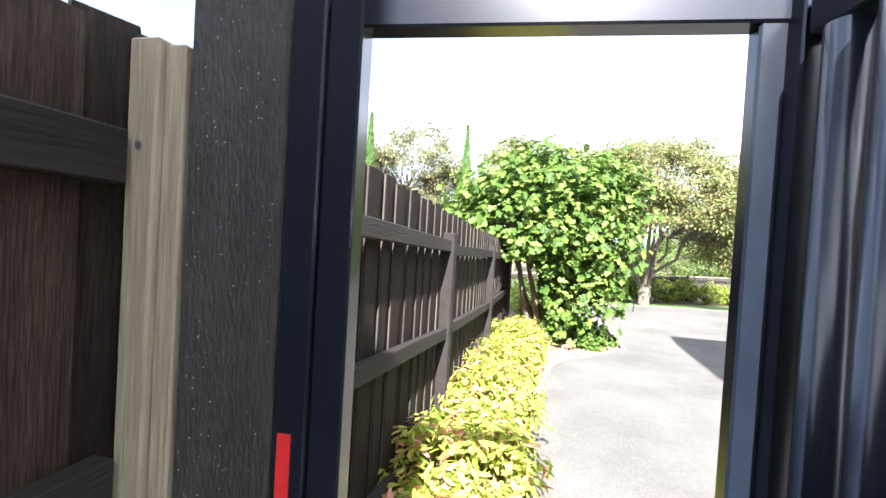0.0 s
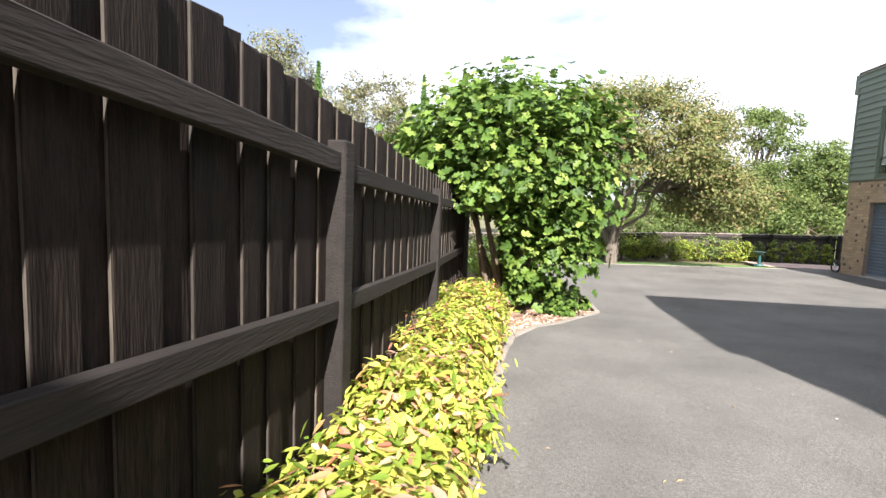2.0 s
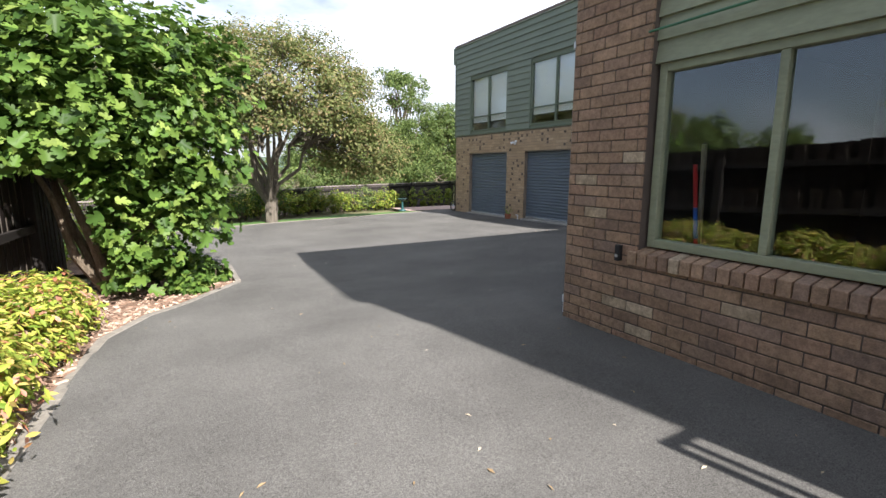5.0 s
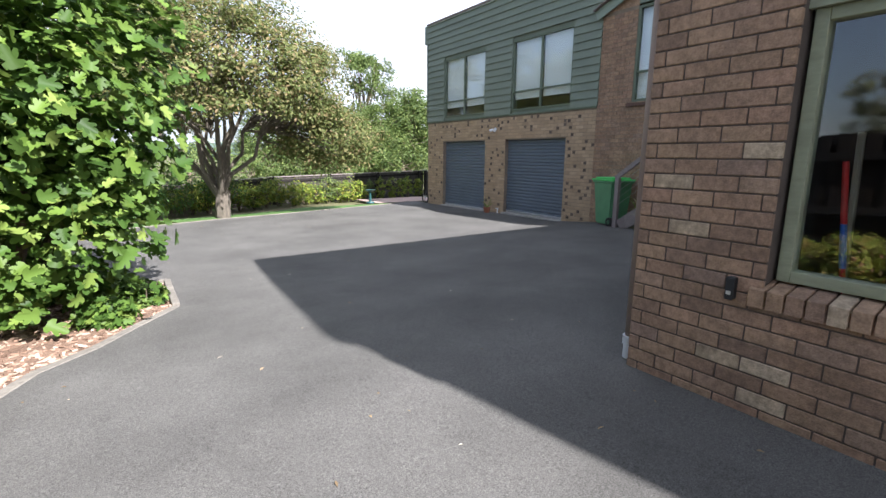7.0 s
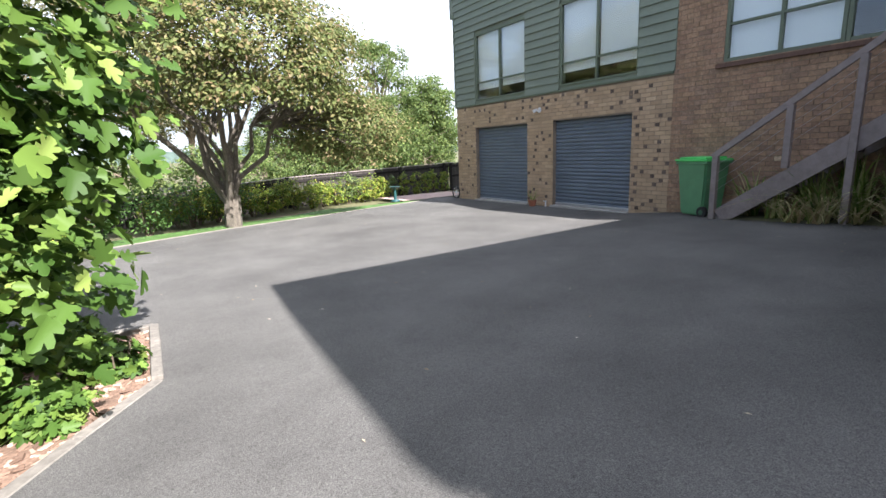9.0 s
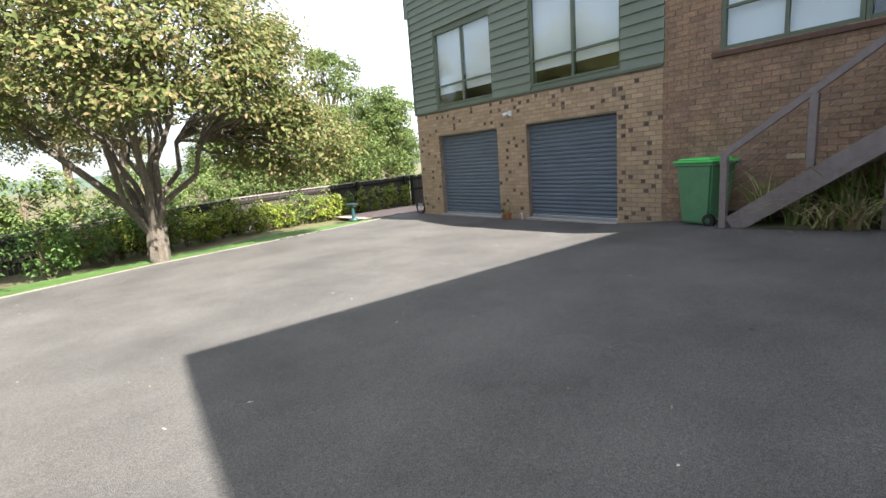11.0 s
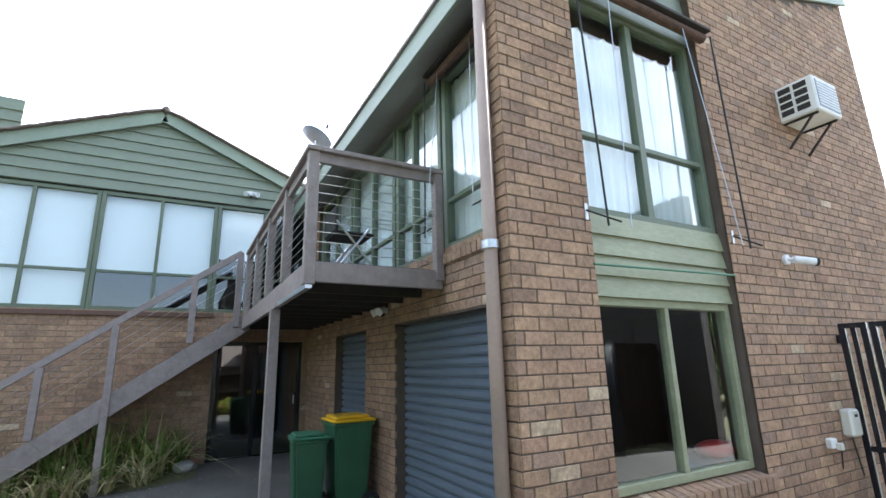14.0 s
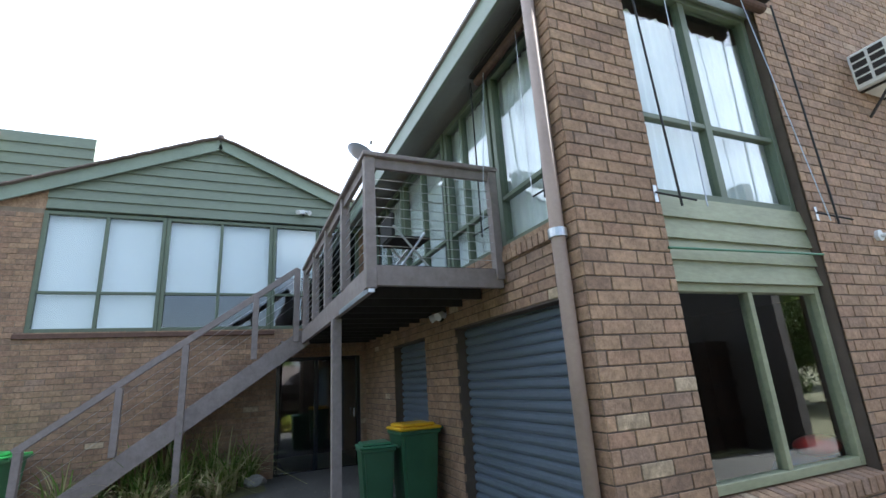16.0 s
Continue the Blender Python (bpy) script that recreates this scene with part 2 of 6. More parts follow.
M_TILE = material("roof_tile", (0.14, 0.11, 0.095), 0.8, grain=(30, 0.2), stain=(2, 0.2), random_by="island", vary=0.15)
M_CONCRETE = material("concrete", (0.36, 0.34, 0.31), 0.9, grain=(60, 0.15), stain=(4, 0.15), bump=0.4, bump_scale=90)
M_TERRA = material("terracotta", (0.35, 0.13, 0.07), 0.8, grain=(40, 0.1), stain=(6, 0.15))

# ---- building helpers ----
def part(name, bm, mat, parent=None, label="", smooth=False):
    me = bpy.data.meshes.new(name)
    bm.normal_update()
    bm.to_mesh(me)
    bm.free()
    return part_mesh(name, me, mat, parent, label, smooth)


def part_mesh(name, me, mat, parent=None, label="", smooth=False):
    if mat is not None and not me.materials:
        me.materials.append(mat)
    if smooth:
        for p in me.polygons:
            p.use_smooth = True
    ob = new(name, me)
    if parent is not None:
        ob.parent = parent
    if label:
        ob["label"] = label
    return ob


def thing(name, label, category, at=(0, 0, 0), group="", kind=""):
    ob = new(name)
    ob.empty_display_size = 0.1
    ob.location = at
    return tagged(ob, label, category, group, kind)


def put_box(bm, x0, x1, y0, y1, z0, z1, bevel=0.0, m=None):
    c = Matrix.Translation(((x0 + x1) / 2, (y0 + y1) / 2, (z0 + z1) / 2)) @ Matrix.Diagonal((abs(x1 - x0), abs(y1 - y0), abs(z1 - z0), 1))
    if m is not None:
        c = m @ c
    geo = bmesh.ops.create_cube(bm, size=1.0, matrix=c)
    if bevel:
        edges = {e for v in geo["verts"] for e in v.link_edges}
        bmesh.ops.bevel(bm, geom=list(edges), offset=bevel, segments=1, affect="EDGES", profile=0.5)
    return bm


def box(x0, x1, y0, y1, z0, z1, bevel=0.0, m=None):
    return put_box(bmesh.new(), x0, x1, y0, y1, z0, z1, bevel, m)


def put_beam(bm, a, b, w, h, bevel=0.0, up=(0, 0, 1)):
    """A squared timber from a to b, w wide and h deep."""
    a, b = Vector(a), Vector(b)
    d = b - a
    x = d.normalized()
    side = Vector(up).cross(x)
    if side.length < 1e-4:
        side = Vector((1, 0, 0)).cross(x)
    side.normalize()
    top = x.cross(side)
    m = Matrix((x, side, top)).transposed().to_4x4()
    m.translation = (a + b) / 2
    return put_box(bm, -d.length / 2, d.length / 2, -w / 2, w / 2, -h / 2, h / 2, bevel, m)


def beam(a, b, w, h, bevel=0.0, up=(0, 0, 1)):
    return put_beam(bmesh.new(), a, b, w, h, bevel, up)


def put_rod(bm, a, b, r, r2=None, n=8):
    a, b = Vector(a), Vector(b)
    d = b - a
    q = d.to_track_quat("Z", "Y").to_matrix().to_4x4()
    q.translation = (a + b) / 2
    bmesh.ops.create_cone(bm, cap_ends=True, segments=n, radius1=r, radius2=r if r2 is None else r2, depth=d.length, matrix=q)
    return bm


def rod(a, b, r, r2=None, n=8):
    return put_rod(bmesh.new(), a, b, r, r2, n)


def lerp(a, b, t):
    return a + (b - a) * t


def piece(x, rows):
    """Piecewise linear value at x."""
    if x <= rows[0][0]:
        return rows[0][1]
    for (x0, v0), (x1, v1) in zip(rows, rows[1:]):
        if x <= x1:
            return lerp(v0, v1, (x - x0) / (x1 - x0))
    return rows[-1][1]


def gz(x, y):
    """The ground's height: it falls gently to the north and rises a little to the east."""
    return piece(y, ((-4, 0.0), (6, -0.02), (9.5, -0.23), (12, -0.36), (18, -0.43), (40, -0.8), (80, -1.5))) + 0.02 * (min(max(x, -1.5), 11) - 5.5) * piece(y, ((9.8, 1), (12, 0)))


WX, NY, FX = 3.86, 5.19, 10.72     # west face of the near wing, north end of its blade wall, west face of the far wing
NW = 4.85                          # north face of the near wing, set back behind the blade wall
COURSE, STRETCH, JOINT = 0.0872, 0.24, 0.009


def wall_sheet(origin, U, N, u0, u1, z0, top, holes, thick):
    """A solid wall with real openings: cells between the cuts, each a prism, joined where they touch."""
    bm = bmesh.new()
    U, N, O = Vector(U), Vector(N), Vector(origin)
    zt = top if callable(top) else (lambda u: top)
    us = sorted({u0, u1, *[h[0] for h in holes], *[h[1] for h in holes]})
    zs = sorted({z0, *[z for h in holes for z in h[2:4] if z < min(zt(u0), zt(u1)) - 0.01]})
    cells = set()
    for i in range(len(us) - 1):
        for j in range(len(zs)):
            uc, zc = (us[i] + us[i + 1]) / 2, zs[j] + 0.005
            if not any(h[0] < uc < h[1] and h[2] - 1e-6 <= zc < h[3] for h in holes):
                cells.add((i, j))
    cache = {}

    def vert(u, z, d):
        k = (round(u, 4), round(z, 4), d)
        if k not in cache:
            cache[k] = bm.verts.new(O + U * u + Vector((0, 0, z)) - N * d)
        return cache[k]

    def zz(i, j):
        return (zs[j], zs[j]) if j < len(zs) else (zt(us[i]), zt(us[i + 1]))

    for i, j in cells:
        a, b = us[i], us[i + 1]
        (l0, r0), (l1, r1) = (zs[j], zs[j]), zz(i, j + 1)
        f = [vert(a, l0, 0), vert(b, r0, 0), vert(b, r1, 0), vert(a, l1, 0)]
        k = [vert(a, l0, thick), vert(b, r0, thick), vert(b, r1, thick), vert(a, l1, thick)]
        quads = [f, k[::-1]]
        if (i, j - 1) not in cells:
            quads.append([f[1], f[0], k[0], k[1]])
        if (i, j + 1) not in cells:
            quads.append([f[3], f[2], k[2], k[3]])
        if (i - 1, j) not in cells:
            quads.append([f[0], f[3], k[3], k[0]])
        if (i + 1, j) not in cells:
            quads.append([f[2], f[1], k[1], k[2]])
        for qd in quads:
            try:
                bm.faces.new(qd)
            except ValueError:
                pass
    bmesh.ops.recalc_face_normals(bm, faces=bm.faces[:])
    return bm


PENDING_BRICKS = []     # (wall, origin, U, N, list of (u0, u1, z0, z1), own_test, material pair), laid at the end of the file


def lay_bricks(u0, u1, z0, top, holes, phase=0.0):
    zt = top if callable(top) else (lambda u: top)
    out = []
    j = 0
    z = z0
    zmax = max(zt(u0), zt(u1))
    while z < zmax:
        a, b = z + JOINT / 2, z + COURSE - JOINT / 2
        u = u0 - (STRETCH / 2 if j % 2 else 0) - phase
        while u < u1:
            s, e = max(u + JOINT / 2, u0), min(u + STRETCH - JOINT / 2, u1)
            spans = [(s, e)] if e - s > 0.02 else []
            for h in holes:
                if h[2] < (a + b) / 2 < h[3]:
                    spans = [p for s2, e2 in spans for p in ((s2, min(e2, h[0])), (max(s2, h[1]), e2)) if p[1] - p[0] > 0.02]
            for s2, e2 in spans:
                if b < min(zt(s2), zt(e2)):
                    out.append((s2, e2, a, b))
            u += STRETCH
        z += COURSE
        j += 1
    return out


def boards(parent, name, O, U, N, u0, u1, z0, z1, pitch, mat, lap=0.018, top=None, label=""):
    """Lapped weatherboards, each its own piece, sloped face, lower edge proud."""
    O, U, N = Vector(O), Vector(U), Vector(N)
    n = max(1, round((z1 - z0) / pitch))
    h = (z1 - z0) / n
    for i in range(n):
        za, zb = z0 + i * h, z0 + (i + 1) * h + 0.01
        ua, ub = u0, u1
        if top is not None:
            us = [u0 + (u1 - u0) * k / 60 for k in range(61) if top(u0 + (u1 - u0) * k / 60) > za + h * 0.45]
            if len(us) < 2:
                continue
            ua, ub = us[0], us[-1]
        bm = bmesh.new()
        prof = [(za, lap), (zb, 0.004), (zb, -0.01), (za, -0.01)]
        ends = [[bm.verts.new(O + U * u + Vector((0, 0, z)) + N * d) for z, d in prof] for u in (ua, ub)]
        for k in range(4):
            bm.faces.new([ends[0][k], ends[0][(k + 1) % 4], ends[1][(k + 1) % 4], ends[1][k]])
        bm.faces.new(ends[0][::-1])
        bm.faces.new(ends[1])
        bmesh.ops.recalc_face_normals(bm, faces=bm.faces[:])
        part(name, bm, mat, parent)


def window(name, label, O, U, N, u0, u1, z0, z1, mullions=(), rails=(), mat=M_GREEN_D, frame_w=0.06, deep=0.09, blind=None, inset=0.0, kind_label="window", room=M_ROOM_SHADE, room_deep=0.6):
    """A framed window in an opening: frame bars, mullions, rails, panes, and what hangs behind the glass."""
    O, U, N = Vector(O), Vector(U), Vector(N)
    w = tagged(new(name), label, kind_label, kind="structure")
    w.location = O + U * ((u0 + u1) / 2) + Vector((0, 0, z0))
    base = w.location.copy()

    def slab(a, b, c, d, front, back, bevel=0.004):
        p = [O + U * a + Vector((0, 0, c)) + N * front, O + U * b + Vector((0, 0, d)) + N * back]
        lo = [min(p[0][k], p[1][k]) - base[k] for k in range(3)]
        hi = [max(p[0][k], p[1][k]) - base[k] for k in range(3)]
        return box(lo[0], hi[0], lo[1], hi[1], lo[2], hi[2], bevel)

    f, b = -inset, -inset - deep
    part("window_frame", slab(u0, u0 + frame_w, z0, z1, f, b), mat, w)
    part("window_frame", slab(u1 - frame_w, u1, z0, z1, f, b), mat, w)
    part("window_frame", slab(u0 + frame_w, u1 - frame_w, z1 - frame_w, z1, f, b), mat, w)
    part("window_frame", slab(u0 + frame_w, u1 - frame_w, z0, z0 + frame_w, f, b), mat, w)
    for um, wm in mullions:
        part("mullion", slab(um - wm / 2, um + wm / 2, z0 + frame_w, z1 - frame_w, f - 0.006, b + 0.006), mat, w)
    for zm, ua, ub in rails:
        part("window_rail", slab(ua, ub, zm - 0.022, zm + 0.022, f - 0.012, b + 0.012), mat, w)
    edges = sorted([u0 + frame_w * 0.9] + [um for um, _ in mullions] + [u1 - frame_w * 0.9])
    for a, c in zip(edges, edges[1:]):
        pane = part("pane", slab(a, c, z0 + frame_w * 0.9, z1 - frame_w * 0.9, f - deep * 0.5 - 0.002, f - deep * 0.5 + 0.002, 0), M_GLASS, w, "clear glass pane")
        pane.visible_shadow = False
    return w, slab


# ---- ground ----
M_ASPHALT = material("asphalt", (0.116, 0.111, 0.101), 0.92, spec=0.25, grain=(170, 0.65), stain=(0.8, 0.26), fleck=(55, 0.22), bump=0.6, bump_scale=170)
M_SOIL = material("dry_grass_and_soil", (0.12, 0.115, 0.05), 0.95, grain=(20, 0.4), stain=(0.3, 0.3), bump=0.6, bump_scale=30)
M_MULCH = material("bark_mulch", (0.22, 0.14, 0.095), 0.95, grain=(45, 0.5), stain=(4, 0.3), bump=1.0, bump_scale=70)
M_LAWN = material("lawn", (0.075, 0.155, 0.028), 0.9, grain=(120, 0.4), stain=(2, 0.25), bump=0.8, bump_scale=200)

LEFT_EDGE = ((-12, 0.02), (4.0, 0.03), (4.6, 0.06), (5.6, 0.15), (6.9, 0.26), (7.6, 0.55), (7.95, 0.88), (8.4, 1.16), (8.98, 1.55), (10.41, 1.57))
LAWN_EDGE = ((10.42, 0.25), (12.4, 0.25), (14.2, 0.30), (15.6, 0.45), (16.3, 0.85), (16.75, 2.0), (17.25, 3.3), (17.8, 5.6), (18.3, 7.3), (18.85, 9.2), (19.6, 10.6))


def sheet(name, rows, mat, label, category, cols, lift=0.0):
    """rows: (y, x_left, x_right); a strip of ground that follows gz."""
    bm = bmesh.new()
    grid = [[bm.verts.new((lerp(a, b, k / cols), y, gz(lerp(a, b, k / cols), y) + lift)) for k in range(cols + 1)] for y, a, b in rows]
    for r0, r1 in zip(grid, grid[1:]):
        for k in range(cols):
            bm.faces.new([r0[k], r0[k + 1], r1[k + 1], r1[k]])
    ob = part(name, bm, mat, smooth=True)
    return tagged(ob, label, category, kind="structure")


def steps(a, b, d):
    n = max(1, math.ceil((b - a) / d))
    return [a + (b - a) * i / n for i in range(n + 1)]


bm = bmesh.new()
xs = [-900, -300, -120, -60, -30, -15, -8, -4, -1.5, 0, 2, 4, 6, 8, 10, 11, 14, 20, 30, 60, 120, 300, 900]
ys = [-900, -300, -100, -40, -20, -10, -4, 0, 3, 6, 8, 9.5, 11, 12, 15, 18, 24, 30, 40, 60, 80, 150, 400, 900]
grid = [[bm.verts.new((x, y, gz(x, y) - 0.10)) for x in xs] for y in ys]
for r0, r1 in zip(grid, grid[1:]):
    for k in range(len(xs) - 1):
        bm.faces.new([r0[k], r0[k + 1], r1[k + 1], r1[k]])
tagged(part("ground", bm, M_SOIL, smooth=True), "dry grass and soil reaching to the horizon", "ground", kind="structure")

rows_a = [(y, piece(y, LEFT_EDGE), WX + 0.1) for y in steps(-9, NW, 0.4)]
sheet("driveway", rows_a, M_ASPHALT, "dark grey asphalt driveway beside the brick wall", "driveway", 16)
rows_b = [(y, piece(y, LEFT_EDGE), FX + 0.15) for y in steps(NW, 10.41, 0.3)]
sheet("driveway", rows_b, M_ASPHALT, "dark grey asphalt forecourt with fine stone chips", "driveway", 30)
rows_c = [(y, piece(y, LAWN_EDGE), FX + 0.15) for y in steps(10.41, 19.6, 0.3)]
sheet("driveway", rows_c, M_ASPHALT, "sunlit grey asphalt turning area before the garages", "driveway", 30)
rows_m = [(y, -0.9, piece(y, LEFT_EDGE) + 0.02) for y in steps(0.8, 10.43, 0.3)]
sheet("garden_bed", rows_m, M_MULCH, "bark mulch garden bed along the paling fence", "garden bed", 8, -0.015)
rows_l = [(y, piece(y, ((12.0, -6), (13.8, -4), (16.6, -1.0), (19.2, 5), (21, 9.5))), piece(y, LAWN_EDGE) + 0.03) for y in steps(11.2, 19.5, 0.4)]
sheet("garden_bed", rows_l, M_MULCH, "mulched bed under the hedge along the rear fence", "garden bed", 10, -0.03)
rows_g = [(y, piece(y, LAWN_EDGE) - 1.4 - 1.6 * piece(y, ((13.2, 0), (16, 1), (19, 1.6))), piece(y, LAWN_EDGE) + 0.015) for y in steps(13.4, 19.4, 0.3)]
sheet("lawn", rows_g, M_LAWN, "narrow strip of green lawn beside the asphalt", "lawn", 6, -0.008)
rows_p = [(y, FX - 1.6, FX + 1.5) for y in steps(19.45, 21.5, 0.4)]
sheet("pavement", rows_p, material("pink_paving", (0.42, 0.30, 0.25), 0.9, grain=(40, 0.2), stain=(3, 0.15)), "pinkish paved path beside the garage corner", "path", 6, 0.01)

# ---- near wing ----
BAY0, BAY1 = 2.80, 4.46


def roof_z(y):
    return 6.17 - 0.32 * y


west_holes = [(BAY0, BAY1, 0.58, 9.0)]
wall_west = tagged(part("wall_west", wall_sheet((WX, 0, 0), (0, 1, 0), (-1, 0, 0), -1.0, NY, -0.35, roof_z, west_holes, 0.24), M_MORTAR),
                   "brown clinker brick wall with raked joints", "wall", kind="structure")
DOORS_N = [(4.22, 6.50), (7.47, 8.85)]
NTOP, NSILL = 1.99, 2.58
north_holes = [(a, b, -0.4, NTOP) for a, b in DOORS_N] + [(4.28, 10.2, NSILL, 9.0)]
wall_north = tagged(part("wall_north", wall_sheet((0, NW, 0), (1, 0, 0), (0, 1, 0), WX + 0.241, FX, -0.35, 4.55, north_holes, 0.24), M_MORTAR),
                    "brown brick wall with two roller door openings", "wall", kind="structure")
wall_south = tagged(part("wall_south", box(WX + 0.241, FX + 6, -1.0, -0.76, -0.35, 6.30), M_BRICK_I), "brown brick end wall", "wall", kind="structure")
PALE = ((5.09, 1.18), (4.87, 0.88), (3.75, 0.38), (4.70, 0.20), (2.2, 0.93), (1.9, 1.3), (2.55, 1.55), (2.0, 2.9))     # odd pale bricks of the west wall, by y and z
PENDING_BRICKS.append((wall_west, (WX, 0, 0), (0, 1, 0), (-1, 0, 0), lay_bricks(-1.0, NY, -0.35, roof_z, west_holes), lambda u, z: u > 4.36 or (z < 0.6 and u > 2.6), M_BRICK, M_BRICK_I))
PENDING_BRICKS.append((wall_west, (0, NY, 0), (1, 0, 0), (0, 1, 0), lay_bricks(WX, WX + 0.24, -0.35, 4.5, []), lambda u, z: False, M_BRICK, M_BRICK_I))
PENDING_BRICKS.append((wall_north, (0, NW, 0), (1, 0, 0), (0, 1, 0), lay_bricks(WX + 0.245, FX, -0.35, 4.5, north_holes), lambda u, z: u < 6.6 and 1.9 < z < 2.6 or 6.4 < u < 7.6 and z < 2.1, M_BRICK, M_BRICK_I))

# roof of the near wing with soffit and fascia
roof = thing("skillion_roof", "low pitched roof with grey green fascia and pale soffit", "roof", kind="structure")
RX0, RX1, RY0, RY1, EX0 = WX - 0.03, FX + 5, -1.10, 5.20, WX + 0.25


def roof_slab(x0, x1, y0, y1):
    bm = bmesh.new()
    prof = [(y0, roof_z(y0)), (y1, roof_z(y1)), (y1, roof_z(y1) + 0.16), (y0, roof_z(y0) + 0.16)]
    ends = [[bm.verts.new((x, y, z)) for y, z in prof] for x in (x0, x1)]
    for k in range(4):
        bm.faces.new([ends[0][k], ends[0][(k + 1) % 4], ends[1][(k + 1) % 4], ends[1][k]])
    bm.faces.new(ends[0][::-1])
    bm.faces.new(ends[1])
    bmesh.ops.recalc_face_normals(bm, faces=bm.faces[:])
    return bm


part("roof_deck", roof_slab(RX0 + 0.03, RX1, RY0, NW + 0.02), M_SOFFIT, roof)
part("soffit", roof_slab(EX0 - 0.24, RX1, NW + 0.021, RY1), M_SOFFIT, roof, "pale soffit sheeting")
part("barge_board", beam((RX0, RY0, roof_z(RY0) + 0.09), (RX0, NY + 0.04, roof_z(NY) + 0.09), 0.03, 0.22), M_FASCIA, roof)
part("fascia", box(WX - 0.02, RX1, RY1, RY1 + 0.03, roof_z(RY1) - 0.06, roof_z(RY1) + 0.17, 0.003), M_FASCIA, roof)
part("gutter_edge", box(WX - 0.02, RX1, RY1 - 0.02, RY1 + 0.06, roof_z(RY1) + 0.172, roof_z(RY1) + 0.21, 0.003), M_DECK, roof)

# ---- far wing ----
G1, G2 = (15.14, 17.46), (11.90, 14.20)
W1, W2 = (15.20, 17.40), (11.80, 14.00)
BWY = (6.50, 10.08)
GTOP, FWZ = 1.80, (2.60, 4.50)
far_holes_g = [(*G1, -0.6, GTOP), (*G2, -0.6, GTOP)]
wall_garage = tagged(part("wall_garage", wall_sheet((FX, 0, 0), (0, 1, 0), (-1, 0, 0), 11.0, 18.45, -0.7, 2.50, far_holes_g, 0.24), M_MORTAR_T),
                     "tan brick garage wall with dark flecked bricks", "wall", kind="structure")
PENDING_BRICKS.append((wall_garage, (FX, 0, 0), (0, 1, 0), (-1, 0, 0), lay_bricks(11.0, 18.45, -0.7, 2.52, far_holes_g), lambda u, z: u < 13.2 and z > -0.45, M_BRICK_TO, M_BRICK_T))
upper_holes = [(*W1, *FWZ), (*W2, *FWZ)]
wall_upper = tagged(part("wall_upper", wall_sheet((FX + 0.02, 0, 0), (0, 1, 0), (-1, 0, 0), 10.9, 18.45, 2.50, 5.75, upper_holes, 0.2), M_GREEN),
                    "green painted weatherboard upper storey wall", "wall", kind="structure")


def gable_z(y):
    return 6.01 - 0.43 * abs(y - 7.58)


DOOR_F = (4.95, 6.45)
gable_holes = [(BWY[0] - 1.55, BWY[1], 2.50, 4.52), (*DOOR_F, -0.4, 2.03)]
wall_gable = tagged(part("wall_gable", wall_sheet((FX, 0, 0), (0, 1, 0), (-1, 0, 0), 3.0, 11.0, -0.5, 4.52, gable_holes, 0.24), M_MORTAR_T),
                    "brown brick wall under the gable with wide windows", "wall", kind="structure")
PENDING_BRICKS.append((wall_gable, (FX, 0, 0), (0, 1, 0), (-1, 0, 0), lay_bricks(3.0, 11.0, -0.35, lambda u: 4.52, gable_holes), lambda u, z: 8.7 < u and z < 2.45 and z > -0.25, M_BRICK, M_BRICK_I))
wall_far_north = tagged(part("wall_far_north", box(FX + 0.24, FX + 9, 18.21, 18.45, -0.7, 5.75), M_GREEN), "end wall of the far wing", "wall", kind="structure")
flat_roof = tagged(part("flat_roof", box(FX - 0.02, FX + 9, 10.9, 18.55, 5.76, 5.86), M_TILE), "flat parapet roof of the far wing", "roof", kind="structure")
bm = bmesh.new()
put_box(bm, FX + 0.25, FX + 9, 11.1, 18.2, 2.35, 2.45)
tagged(part("ceiling", bm, M_ROOM_SHADE), "floor between garage and upper storey", "ceiling", kind="structure")

# ---- fence along the drive ----
FEX = -0.57


def fence_top(y):
    return piece(y, ((-4, 1.90), (1.05, 1.86), (1.64, 1.82), (3.6, 1.71), (5.3, 1.62), (8.2, 1.53), (11, 1.45)))


fence = thing("paling_fence", "dark stained timber paling fence with three rails", "fence", (0, 0, 0))
POSTS = ((1.66, 1.68), (3.80, 1.535), (6.65, 1.43), (9.38, 1.34))
TOP_RAIL = ((1.72, 1.535), (3.74, 1.435), (3.86, 1.40), (6.59, 1.315), (6.71, 1.30), (9.32, 1.24))
MID_RAIL = ((1.72, 0.93), (3.74, 0.765), (3.86, 0.77), (6.59, 0.62), (6.71, 0.625), (9.32, 0.545))
LOW_RAIL = ((1.72, 0.24), (3.74, 0.10), (3.86, 0.10), (6.59, -0.03), (6.71, -0.03), (9.32, -0.10))
for y, zt in POSTS:
    bm = box(FEX - 0.10, FEX, y - 0.062, y + 0.062, gz(FEX, y) - 0.2, zt, 0.008)
    part("post", bm, M_RAIL, fence)
